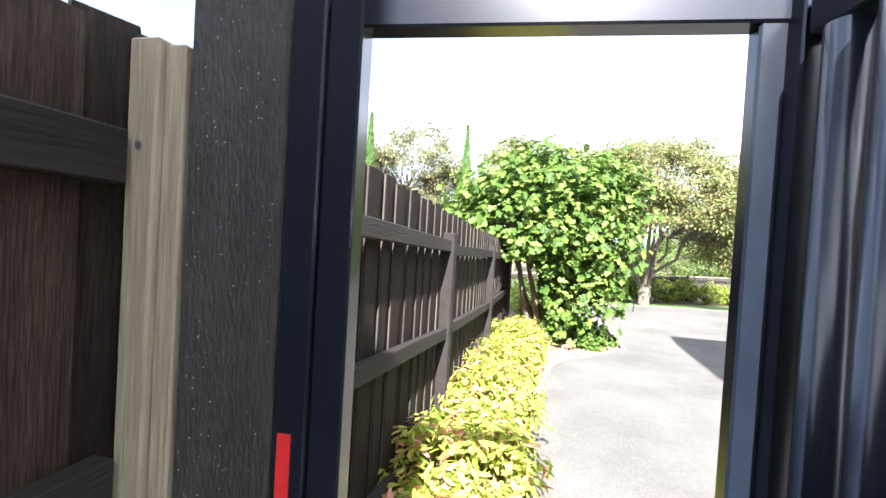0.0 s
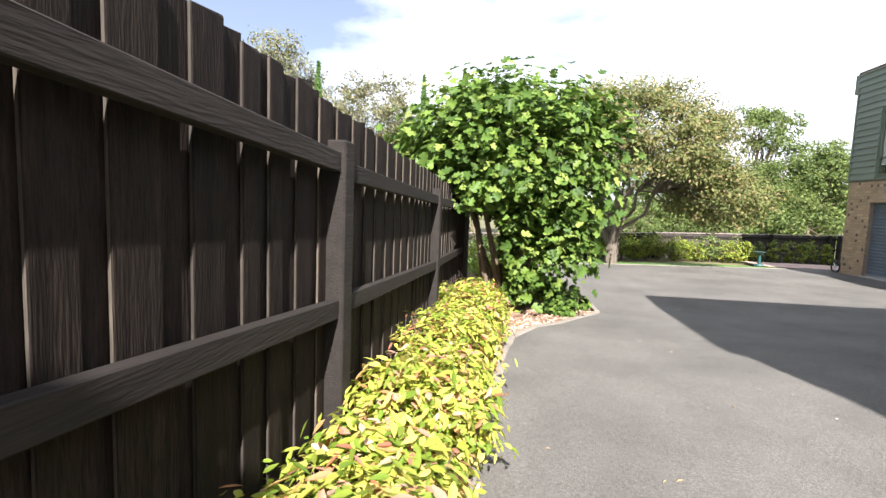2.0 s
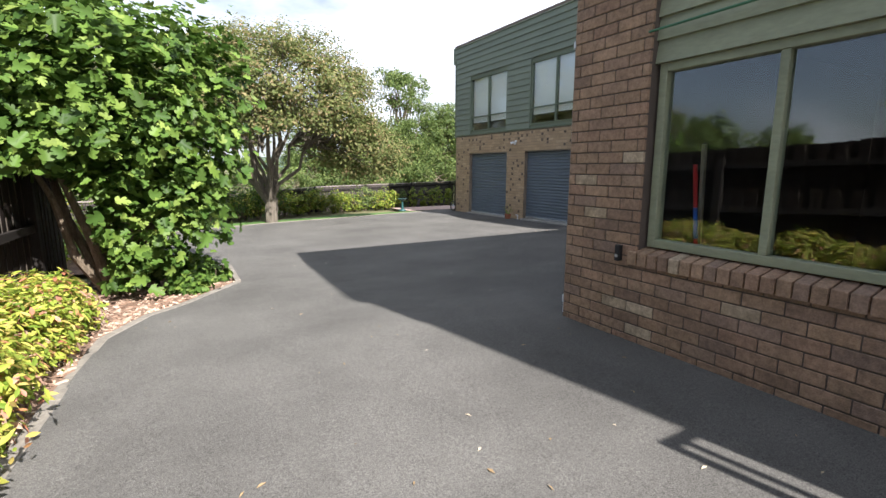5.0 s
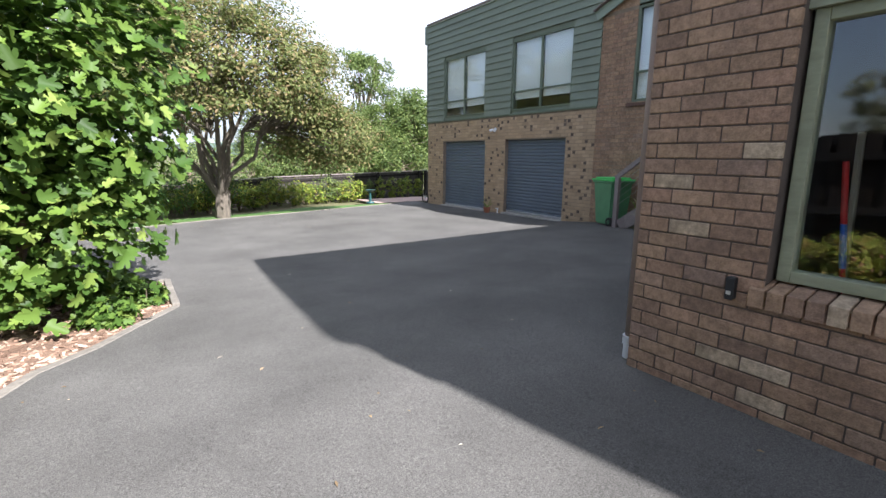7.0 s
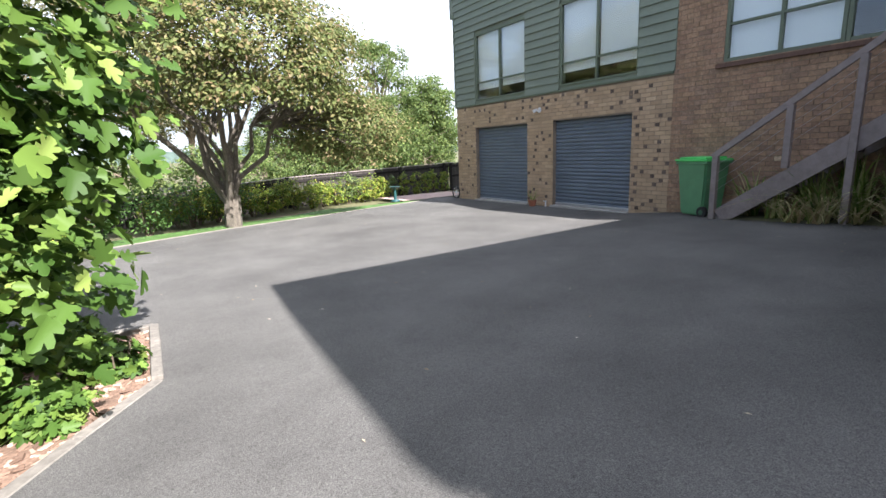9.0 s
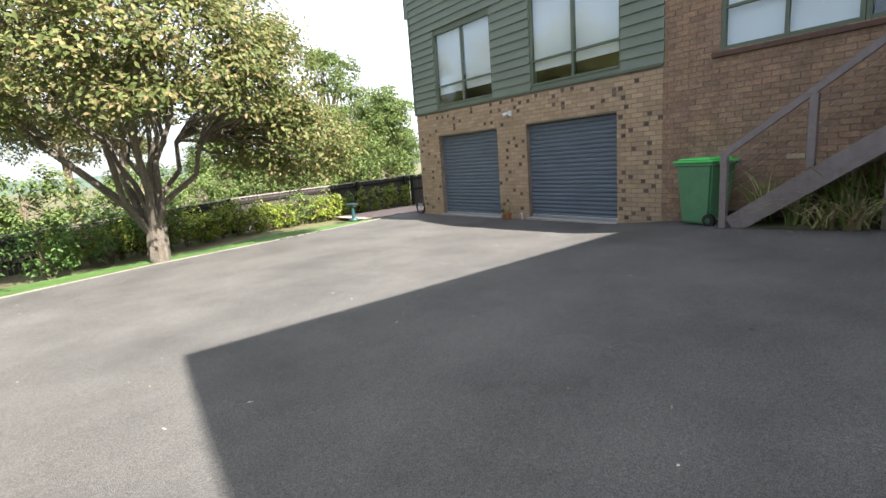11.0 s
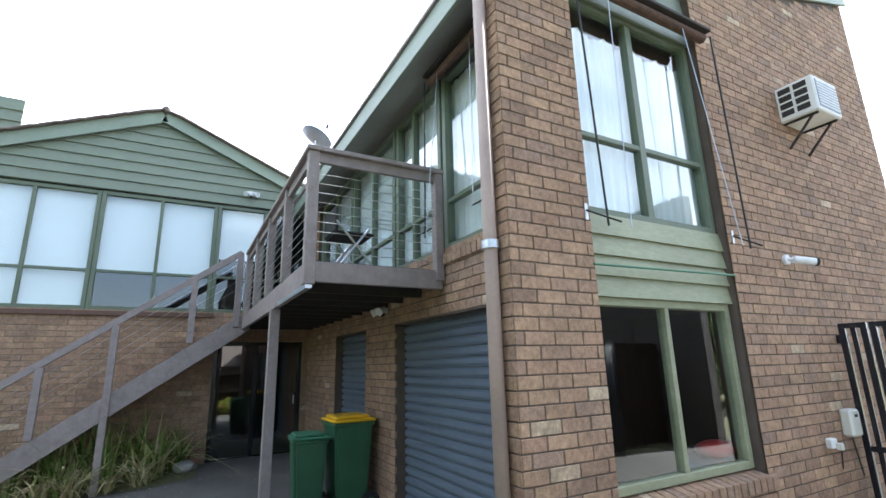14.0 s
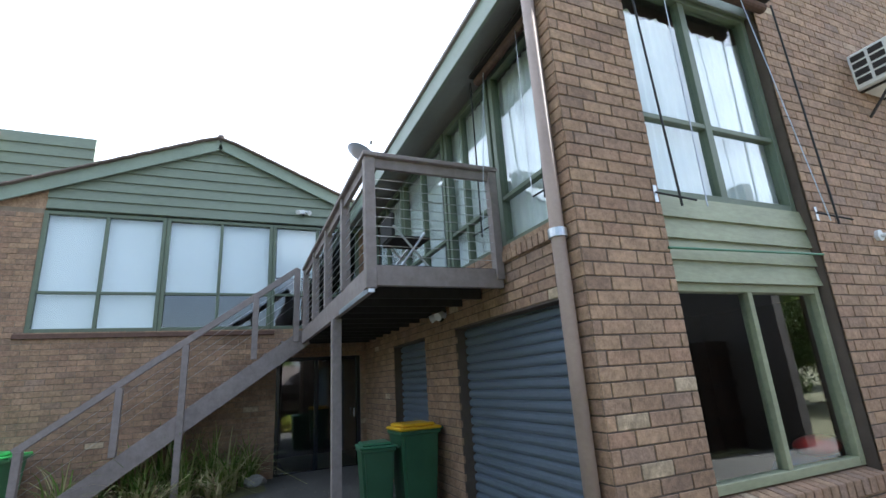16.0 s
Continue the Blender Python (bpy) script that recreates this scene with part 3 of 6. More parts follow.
for ends in (TOP_RAIL, MID_RAIL, LOW_RAIL):
    for (ya, za), (yb2, zb2) in zip(ends[::2], ends[1::2]):
        part("rail", beam((FEX - 0.045, ya + 0.004, za), (FEX - 0.045, yb2 - 0.004, zb2), 0.05, 0.088, 0.004), M_RAIL, fence)
    za = ends[0][1] + 0.04
    part("rail", beam((FEX - 0.045, 1.08, za + 0.03), (FEX - 0.045, 1.594, za), 0.05, 0.10, 0.004), M_RAIL, fence)
    part("rail", beam((FEX - 0.085, -2.34, za + 0.06), (FEX - 0.085, 0.95, za + 0.03), 0.05, 0.10, 0.004), M_RAIL, fence)
rng = random.Random(3)
y = -2.34
side = 0
while y < 11.2:
    w = rng.choice((0.098, 0.104, 0.14, 0.15, 0.12)) + rng.uniform(-0.006, 0.006)
    lift = rng.uniform(-0.012, 0.012)
    x = FEX - 0.086 - 0.015 * (side % 2) - (0.04 if y < 1.05 else 0)
    side += 1
    bm = box(x - 0.014, x, y, y + w, gz(FEX, y) - 0.05, fence_top(y) + lift, 0.003)
    for v in bm.verts:
        if v.co.z > 1:
            v.co.z += (v.co.y - y) * rng.uniform(-0.12, 0.12)
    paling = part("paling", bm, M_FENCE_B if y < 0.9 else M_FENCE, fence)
    paling.data.materials.append(M_SAWN)
    for f in paling.data.polygons:
        if f.normal.y < -0.9:
            f.material_index = 1
    y += w - (0.016 if rng.random() < 0.9 else 0.009)

# ---- roller doors ----
def roller_door(name, label, O, U, N, u0, u1, z0, z1):
    O, U, N = Vector(O), Vector(U), Vector(N)
    d = tagged(new(name), label, "roller door", kind="structure")
    n = round((z1 - z0) / 0.092)
    h = (z1 - z0) / n
    for i in range(n):
        bm = bmesh.new()
        prof = [(0, 0.0), (0.006, 0.022), (h * 0.30, 0.030), (h * 0.62, 0.028), (h - 0.022, 0.016), (h - 0.012, 0.0), (h, 0.0)]
        ends = [[bm.verts.new(O + U * u + Vector((0, 0, z0 + i * h + a)) + N * (b - 0.14)) for a, b in prof] for u in (u0 - 0.03, u1 + 0.03)]
        for k in range(len(prof) - 1):
            bm.faces.new([ends[0][k], ends[1][k], ends[1][k + 1], ends[0][k + 1]])
        bmesh.ops.recalc_face_normals(bm, faces=bm.faces[:])
        part("slat", bm, M_ROLLER, d)
    a = O + U * u0 + N * -0.15
    b = O + U * u1 + N * -0.10
    part("bottom_rail", box(min(a.x, b.x), max(a.x, b.x), min(a.y, b.y), max(a.y, b.y), z0 - 0.03, z0 + 0.03, 0.004), M_GALV, d)
    return d


roller_door("door_1", "closed blue grey steel roller door of the garage", (FX, 0, 0), (0, 1, 0), (-1, 0, 0), *G1, -0.36, GTOP)
roller_door("door_2", "closed blue grey steel roller door of the garage", (FX, 0, 0), (0, 1, 0), (-1, 0, 0), *G2, -0.30, GTOP)
roller_door("door_3", "closed blue grey roller door beside the brick pier", (0, NW, 0), (1, 0, 0), (0, 1, 0), *DOORS_N[0], -0.02, NTOP)
roller_door("door_4", "closed blue grey roller door under the balcony", (0, NW, 0), (1, 0, 0), (0, 1, 0), *DOORS_N[1], 0.05, NTOP)
for a, b in DOORS_N:
    zs = gz((a + b) / 2, NW)
    tagged(part("threshold", box(a - 0.01, b + 0.01, NW - 0.26, NW + 0.03, zs - 0.15, zs + 0.012, 0.006), M_CONCRETE), "concrete threshold strip under a roller door", "threshold", kind="structure")
# added wall, out of view: shades the gate posts and darkens window reflections
tagged(part("wall_street", box(-4.5, 0.42, -2.6, -2.36, -0.3, 5.0), M_FENCE_I), "plain dark timber wall, unseen, added to shade the gate", "wall", kind="structure")
for k, (g, zb) in enumerate(((G1, -0.36), (G2, -0.31))):
    tagged(part("threshold", box(FX - 0.1, FX + 0.16, g[0] - 0.02, g[1] + 0.02, zb - 0.1, zb - 0.025, 0.005), M_CONCRETE), "pale concrete threshold under a roller door", "threshold", kind="structure")

# ---- windows ----
wo = (WX, 0, 0)
window("window_1", "lower window with weathered green frame and a mullion", wo, (0, 1, 0), (-1, 0, 0), BAY0 + 0.02, BAY1 - 0.02, 0.69, 2.0, mullions=((3.64, 0.05),), mat=M_GREEN_L, inset=0.08)
window("window_2", "upper window with weathered green frame and sheer curtains", wo, (0, 1, 0), (-1, 0, 0), BAY0 + 0.02, BAY1 - 0.02, 2.62, 4.56, mullions=((3.66, 0.075),), rails=((3.29, BAY0 + 0.05, BAY1 - 0.05),), mat=M_GREEN_D, inset=0.08)
panel = tagged(new("spandrel_panel"), "weathered green weatherboards between two windows", "cladding", kind="structure")
boards(panel, "board", (WX + 0.08, 0, 0), (0, 1, 0), (-1, 0, 0), BAY0, BAY1, 2.0, 2.62, 0.165, M_GREEN_L, 0.03)
boards(panel, "board", (WX + 0.08, 0, 0), (0, 1, 0), (-1, 0, 0), BAY0, BAY1, 4.56, 5.28, 0.165, M_GREEN, 0.02, top=roof_z)
part("backing", box(WX + 0.09, WX + 0.2, BAY0, BAY1, 2.005, 2.615), M_GREEN_D, panel)
part("backing", box(WX + 0.09, WX + 0.2, BAY0, BAY1, 4.565, 4.72), M_GREEN_D, panel)
fo = (FX, 0, 0)
window("window_3", "upper window with green frame and white blinds", fo, (0, 1, 0), (-1, 0, 0), *W1, *FWZ, mullions=((16.30, 0.05),), rails=((3.12, W1[0] + 0.05, W1[1] - 0.05),), mat=M_GREEN_D, frame_w=0.05)
window("window_4", "upper window with green frame and white blinds", fo, (0, 1, 0), (-1, 0, 0), *W2, *FWZ, mullions=((12.90, 0.05),), rails=((3.12, W2[0] + 0.05, W2[1] - 0.05),), mat=M_GREEN_D, frame_w=0.05)
for k, (a, b) in enumerate(((8.345, 10.08), (6.585, 8.34), (4.95, 6.58))):
    window("window_%d" % (5 + k), "wide gable window with green frame and white blinds", fo, (0, 1, 0), (-1, 0, 0), a, b, 2.52, 4.50, mullions=(((a + b) / 2, 0.05),), rails=((3.15, a + 0.05, b - 0.05),), mat=M_GREEN_D, frame_w=0.06)


def blind(name, x, y0, y1, z0, z1, mat=M_BLIND, label="white roller blind behind glass", axis="x"):
    bm = box(x, x + 0.004, y0, y1, z0, z1) if axis == "x" else box(y0, y1, x, x + 0.004, z0, z1)
    return tagged(part(name, bm, mat), label, "blind", group="blinds")


for a, b in (W1, W2):
    m = (a + b) / 2
    blind("roller_blind", FX + 0.12, a, m - 0.02, 2.92, 4.5)
    blind("roller_blind", FX + 0.12, m + 0.02, b, 2.92, 4.5)
for a, b, lo in ((8.36, 9.2, 2.55), (9.24, 10.08, 2.55), (6.6, 7.45, 3.16), (7.48, 8.33, 3.16), (5.75, 6.5, 3.5)):
    blind("roller_blind", FX + 0.12, a, b, lo, 4.5)

# ---- far wing cladding, gable, closing walls ----
clad = tagged(new("weatherboard_cladding"), "green painted weatherboards on the upper storey", "cladding", kind="structure")
n_rows = 17
bh = (5.74 - 2.52) / n_rows
for i in range(n_rows):
    za = 2.52 + i * bh
    zm = za + bh / 2
    cuts = [(10.98, 18.47)]
    for a, b in (W1, W2):
        if FWZ[0] - 0.03 < zm < FWZ[1] + 0.03:
            cuts = [q for s, e in cuts for q in ((s, min(e, a)), (max(s, b), e)) if q[1] - q[0] > 0.02]
    for s, e in cuts:
        boards(clad, "board", (FX - 0.006, 0, 0), (0, 1, 0), (-1, 0, 0), s, e, za, za + bh, bh, M_GREEN, 0.036)
tagged(part("corner_trim", box(FX - 0.04, FX + 0.03, 18.42, 18.50, 2.47, 5.3, 0.004), M_GREEN_D), "green corner board", "trim", kind="structure")
tagged(part("parapet_return", box(FX - 0.03, FX + 3, 18.46, 18.66, 5.2, 5.80, 0.01), M_GREEN), "projecting green parapet end", "trim", kind="structure")
tagged(part("ledge_trim", box(FX - 0.035, FX + 0.02, 11.0, 18.47, 2.475, 2.52, 0.004), M_GREEN_D), "green board where cladding meets brick", "trim", kind="structure")
tagged(part("parapet_cap", box(FX - 0.05, FX + 0.3, 10.95, 18.5, 5.745, 5.765, 0.004), M_FASCIA), "metal parapet capping", "trim", kind="structure")
back_block = tagged(part("wall_setback", box(FX + 0.2, FX + 0.4, 9.58, 10.94, 4.56, 5.93), M_GREEN), "green weatherboard wall set back above the gable", "wall", kind="structure")
boards(back_block, "board", (FX + 0.19, 0, 0), (0, 1, 0), (-1, 0, 0), 9.58, 10.94, 4.56, 5.93, 0.185, M_GREEN, 0.034)

gable = tagged(new("gable_cladding"), "green weatherboards filling the gable", "cladding", kind="structure")
bm = bmesh.new()
pts = [(3.0, 4.525), (10.06, 4.525), (10.06, gable_z(10.06) - 0.05), (7.58, gable_z(7.58) - 0.05), (3.0, gable_z(3.0) - 0.05)]
ends = [[bm.verts.new((x, y, max(z, 4.54) if k > 1 else z)) for k, (y, z) in enumerate(pts)] for x in (FX + 0.01, FX + 0.12)]
bm.faces.new(ends[0])
bm.faces.new(ends[1][::-1])
for k in range(5):
    bm.faces.new([ends[0][k], ends[0][(k + 1) % 5], ends[1][(k + 1) % 5], ends[1][k]])
bmesh.ops.recalc_face_normals(bm, faces=bm.faces[:])
part("backing", bm, M_GREEN, gable)
boards(gable, "board", (FX - 0.002, 0, 0), (0, 1, 0), (-1, 0, 0), 4.0, 10.06, 4.53, 6.0, 0.185, M_GREEN, 0.036, top=lambda y: gable_z(y) - 0.02)
bm = bmesh.new()
ends = [[bm.verts.new((x, y, z)) for y, z in ((10.06, 4.52), (11.0, 4.52), (11.0, 4.54), (10.06, gable_z(10.06) - 0.03))] for x in (FX, FX + 0.22)]
bm.faces.new(ends[0])
bm.faces.new(ends[1][::-1])
for k in range(4):
    bm.faces.new([ends[0][k], ends[0][(k + 1) % 4], ends[1][(k + 1) % 4], ends[1][k]])
bmesh.ops.recalc_face_normals(bm, faces=bm.faces[:])
tagged(part("wall_gable_top", bm, M_BRICK_I), "brick infill below the barge board", "wall", kind="structure")
groof = tagged(new("gable_roof"), "tiled gable roof with green barge boards", "roof", kind="structure")
for y1 in (11.1, 3.0):
    part("barge_board", beam((FX - 0.10, 7.58, gable_z(7.58) + 0.0), (FX - 0.10, y1, gable_z(y1) + 0.0), 0.03, 0.24), M_FASCIA, groof)
    part("roof_slope", beam((FX + 2.5, 7.58, gable_z(7.58) + 0.07), (FX + 2.5, y1, gable_z(y1) + 0.07), 5.1, 0.05), M_TILE, groof)
    sgn = 1 if y1 > 7.58 else -1
    for k in range(12):
        yy = 7.58 + sgn * (0.10 + k * 0.30)
        part("roof_tile", beam((FX - 0.12, yy - 0.14, gable_z(yy - 0.14) + 0.115 + (0.012 if sgn > 0 else 0)), (FX - 0.12, yy + 0.16, gable_z(yy + 0.16) + 0.115), 0.16, 0.035, 0.008), M_TILE, groof)
part("ridge_tile", rod((FX - 0.16, 7.58, gable_z(7.58) + 0.10), (FX + 5, 7.58, gable_z(7.58) + 0.10), 0.065, n=10), M_TILE, groof)

# plain inner walls that close the rooms; their near-black colour imitates unlit interiors
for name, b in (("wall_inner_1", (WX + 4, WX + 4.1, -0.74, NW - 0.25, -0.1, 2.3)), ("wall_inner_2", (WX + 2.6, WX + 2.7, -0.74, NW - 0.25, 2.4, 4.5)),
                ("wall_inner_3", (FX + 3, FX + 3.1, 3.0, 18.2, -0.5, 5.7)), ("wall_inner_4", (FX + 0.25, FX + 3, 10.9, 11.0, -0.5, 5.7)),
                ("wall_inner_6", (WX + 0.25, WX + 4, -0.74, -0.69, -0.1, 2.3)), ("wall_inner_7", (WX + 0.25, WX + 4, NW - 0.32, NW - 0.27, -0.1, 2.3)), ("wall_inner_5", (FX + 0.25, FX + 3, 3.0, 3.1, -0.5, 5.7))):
    tagged(part(name, box(*b), M_ROOM_SHADE), "plain inner wall coloured near-black as room shade", "wall", kind="structure")
tagged(part("floor", box(WX + 0.25, FX, -0.74, NW - 0.25, 2.30, 2.40), M_ROOM_SHADE), "floor of the upper room", "floor", kind="structure")
tagged(part("floor", box(WX + 0.25, FX, -0.74, NW - 0.25, -0.2, -0.02), M_ROOM_SHADE), "floor of the store room", "floor", kind="structure")
tagged(part("floor", box(FX + 0.25, FX + 3, 3.1, 10.9, 2.25, 2.40), M_ROOM_SHADE), "floor of the gable room", "floor", kind="structure")
tagged(part("floor", box(FX + 0.25, FX + 3, 3.1, 10.9, -0.3, -0.02), M_ROOM_SHADE), "floor inside the glass door", "floor", kind="structure")
tagged(part("ceiling", box(FX + 0.25, FX + 3, 3.1, 10.9, 4.53, 4.56), M_ROOM_SHADE), "ceiling of the gable room", "ceiling", kind="structure")

# glass door under the balcony
dw, _ = window("door_5", "dark framed glass sliding door under the balcony", (FX, 0, 0), (0, 1, 0), (-1, 0, 0), *DOOR_F, 0.02, 2.02, mullions=((5.75, 0.07),), mat=M_STEEL, frame_w=0.07, inset=0.05, kind_label="door")
bm = box(-0.07, -0.045, -0.62, -0.60, 0.9, 1.05, 0.004)
part("door_handle", bm, M_GALV, dw)

# sills
def brick_sill(name, O, U, N, u0, u1, z, mat, label):
    w = tagged(new(name), label, "window sill", kind="structure")
    O, U, N = Vector(O), Vector(U), Vector(N)
    n = round((u1 - u0) / 0.087)
    p = (u1 - u0) / n
    m0 = Matrix.Translation(O) @ Matrix((U, N, Vector((0, 0, 1)))).transposed().to_4x4()
    for i in range(n):
        bm = box(u0 + i * p + 0.005, u0 + (i + 1) * p - 0.005, -0.15, 0.035, z - 0.10, z, 0.004, m0 @ Matrix.Translation((0, 0, 0)))
        for v in bm.verts:
            d = (v.co - O).dot(N)
            v.co.z -= max(0.0, d + 0.15) * 0.22
        part("sill_brick", bm, mat, w)
    return w


brick_sill("sill_1", (WX, 0, 0), (0, 1, 0), (-1, 0, 0), BAY0 - 0.08, BAY1 + 0.06, 0.69, M_BRICK, "sloping brick sill under the lower window")
tagged(part("sill_2", box(FX - 0.05, FX + 0.1, 6.5, 10.2, 2.425, 2.50, 0.006), material("dark_sill_brick", (0.13, 0.075, 0.055), 0.85, grain=(60, 0.2), stain=(8, 0.2))), "dark brick sill under the gable windows", "window sill", kind="structure")

# upper north windows behind the balcony
for k, (a, b, um) in enumerate(((4.30, 5.40, None), (5.44, 6.60, 6.12), (6.64, 8.30, 7.45), (8.35, 10.15, 9.25))):
    window("window_%d" % (9 + k), "tall balcony window with green frame and sheer curtains", (0, NW, 0), (1, 0, 0), (0, 1, 0), a, b, NSILL + 0.02, 4.5, mullions=((um, 0.05),) if um else (), rails=((3.10, a + 0.05, b - 0.05),), mat=M_GREEN_D, frame_w=0.07, inset=0.05)
brick_sill("sill_3", (0, NW, 0), (1, 0, 0), (0, 1, 0), WX + 0.26, 5.30, NSILL + 0.015, M_BRICK, "brick on edge sill under the balcony window")


def curtain(O, U, u0, u1, z0, z1, seed, scallop=0.0):
    """A gathered sheer curtain: a folded sheet hung from the top."""
    rngc = random.Random(seed)
    bm = bmesh.new()
    O, U = Vector(O), Vector(U)
    V = Vector((-U.y, U.x, 0))
    n = int((u1 - u0) / 0.018)
    ph = rngc.uniform(0, 6)
    rows = []
    for r in range(5):
        t = r / 4
        rows.append([])
        for k in range(n + 1):
            u = lerp(u0, u1, k / n)
            d = 0.022 * math.sin(u * 62 + ph + 0.8 * math.sin(u * 9)) * (0.5 + 0.5 * t)
            zt = lerp(z1 - scallop * abs(math.sin(u * 9)), z0, t)
            rows[-1].append(bm.verts.new(O + U * u + V * d + Vector((0, 0, zt))))
    for r0, r1 in zip(rows, rows[1:]):
        for k in range(n):
            bm.faces.new([r0[k], r0[k + 1], r1[k + 1], r1[k]])
    ob = part("curtain", bm, M_CURTAIN, smooth=True)
    return tagged(ob, "white sheer curtain hanging in folds behind glass", "curtain", group="curtains")


curtain((WX + 0.20, 0, 0), (0, 1, 0), BAY0 - 0.05, BAY1 + 0.05, 2.6, 4.38, 1, 0.06)
for a, b, sd in ((4.3, 5.40, 2), (5.5, 6.6, 3), (7.0, 8.3, 4), (8.6, 10.0, 5)):
    curtain((0, NW - 0.18, 0), (1, 0, 0), a, b, 2.56, 4.45, sd)

# ---- balcony and stair ----
DKX, DKY, DKZ = 5.33, 6.10, 2.40
balcony = thing("balcony", "grey stained timber balcony with wire balustrade", "balcony")
part("edge_beam", beam((DKX, DKY, DKZ - 0.12), (FX - 0.02, DKY, DKZ - 0.12), 0.05, 0.22, 0.004), M_DECK, balcony)
part("edge_beam", beam((DKX, NW + 0.03, DKZ - 0.09), (DKX, DKY - 0.03, DKZ - 0.09), 0.05, 0.17, 0.004), M_DECK, balcony)
part("steel_strap", box(DKX - 0.03, DKX - 0.026, DKY - 0.025, DKY + 0.03, DKZ - 0.23, DKZ - 0.03), M_GALV, balcony, "perforated galvanised strap")
part("steel_strap", box(DKX - 0.03, DKX + 1.2, DKY + 0.026, DKY + 0.029, DKZ - 0.235, DKZ - 0.19), M_GALV, balcony)
# joists and deck boards: under-balcony shade comes from their near-black colour
x = DKX + 0.45
while x < FX - 0.2:
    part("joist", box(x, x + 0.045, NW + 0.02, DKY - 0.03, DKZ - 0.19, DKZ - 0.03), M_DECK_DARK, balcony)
    x += 0.45
for k in range(13):
    yy = NW + 0.02 + k * 0.094
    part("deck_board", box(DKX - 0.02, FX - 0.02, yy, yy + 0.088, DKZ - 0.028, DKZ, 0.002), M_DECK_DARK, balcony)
RAIL_X = (DKX, 6.35, 7.40, 8.45, 9.55)
for x in RAIL_X:
    part("post", box(x - 0.045, x + 0.045, DKY - 0.045, DKY + 0.045, DKZ - 0.02 if x > DKX else DKZ - 0.2, DKZ + 0.95, 0.004), M_DECK, balcony)
part("post", box(DKX - 0.045, DKX + 0.045, NW + 0.02, NW + 0.10, DKZ - 0.1, DKZ + 0.95, 0.004), M_DECK, balcony)
part("handrail", box(DKX - 0.07, 9.62, DKY - 0.065, DKY + 0.065, DKZ + 0.95, DKZ + 0.99, 0.005), M_DECK, balcony)
part("handrail", box(DKX - 0.065, DKX + 0.065, NW + 0.01, DKY - 0.066, DKZ + 0.95, DKZ + 0.99, 0.005), M_DECK, balcony)
part("top_rail", box(DKX + 0.05, 9.5, DKY - 0.02, DKY + 0.02, DKZ + 0.86, DKZ + 0.948), M_DECK, balcony)
part("top_rail", box(DKX - 0.02, DKX + 0.02, NW + 0.1, DKY - 0.05, DKZ + 0.86, DKZ + 0.948), M_DECK, balcony)
for k in range(9):
    zz = DKZ + 0.08 + k * 0.085
    part("wire", rod((DKX, DKY, zz), (9.55, DKY, zz), 0.0035, n=5), M_WIRE, balcony)
    part("wire", rod((DKX, NW + 0.06, zz), (DKX, DKY, zz), 0.0035, n=5), M_WIRE, balcony)
part("support_post", box(6.83, 6.93, DKY - 0.055, DKY + 0.045, gz(6.88, DKY) + 0.02, DKZ - 0.23, 0.004), M_DECK, balcony)
bm = box(6.66, 7.09, DKY - 0.24, DKY + 0.24, gz(6.88, DKY) - 0.06, gz(6.88, DKY) + 0.02, 0.015)
tagged(part("concrete_pad", bm, M_CONCRETE), "rough concrete pad under the balcony post", "concrete pad")

stair = thing("timber_stair", "straight grey timber stair with open treads", "stair")
SX0, SX1 = 9.82, 10.62
yb, zb, yt, zt = 9.50, gz(10, 9.50) - 0.0, 6.07, 2.38
for x in (SX0, SX1):
    part("stringer", beam((x, yb, zb + 0.03), (x, yt, zt - 0.10), 0.05, 0.27, 0.004), M_DECK, stair)
n = 14
for k in range(1, n):
    t = k / n
    yy, zz = lerp(yb, yt, t), lerp(zb, zt, t)
    part("tread", box(SX0 + 0.026, SX1 - 0.026, yy - 0.13, yy + 0.13, zz - 0.02, zz + 0.022, 0.003), M_DECK, stair)
for yy, top, foot in ((9.60, 0.90, gz(9.8, 9.6)), (8.58, 1.63, 0.72), (7.80, 2.20, gz(9.8, 7.85)), (6.85, 2.94, 1.95), (6.22, 3.42, 2.2)):
    part("post", box(SX0 - 0.07, SX0 + 0.02, yy - 0.045, yy + 0.045, foot, top, 0.004), M_DECK, stair)
part("handrail", beam((SX0 - 0.025, 9.66, 0.89), (SX0 - 0.025, 6.20, 3.42), 0.045, 0.095, 0.005), M_DECK, stair)

for d in (0.16, 0.30, 0.44, 0.58):
    part("rail_wire", rod((SX0 - 0.025, 9.6, 0.90 - d), (SX0 - 0.025, 6.22, 3.40 - d), 0.0025, n=5), M_WIRE, stair)

# ---- downpipe at the corner ----
pipe = thing("downpipe", "brown painted round downpipe with white foot", "downpipe", (WX + 0.118, NY + 0.062, 0))
part("pipe", rod((0, 0, 0.10), (0, 0, 4.55), 0.045, n=18), M_PIPE, pipe, smooth=True)
part("collar", rod((0, 0, 2.27), (0, 0, 2.325), 0.060, n=18), M_GALV, pipe, "galvanised pipe strap")
part("foot", rod((0, 0, gz(WX, NY) - 0.02), (0, 0, 0.07), 0.050, n=18), M_PVC, pipe, "white plastic pipe foot")
part("socket", rod((0, 0, 0.05), (0, 0, 0.11), 0.058, n=18), M_PVC, pipe)

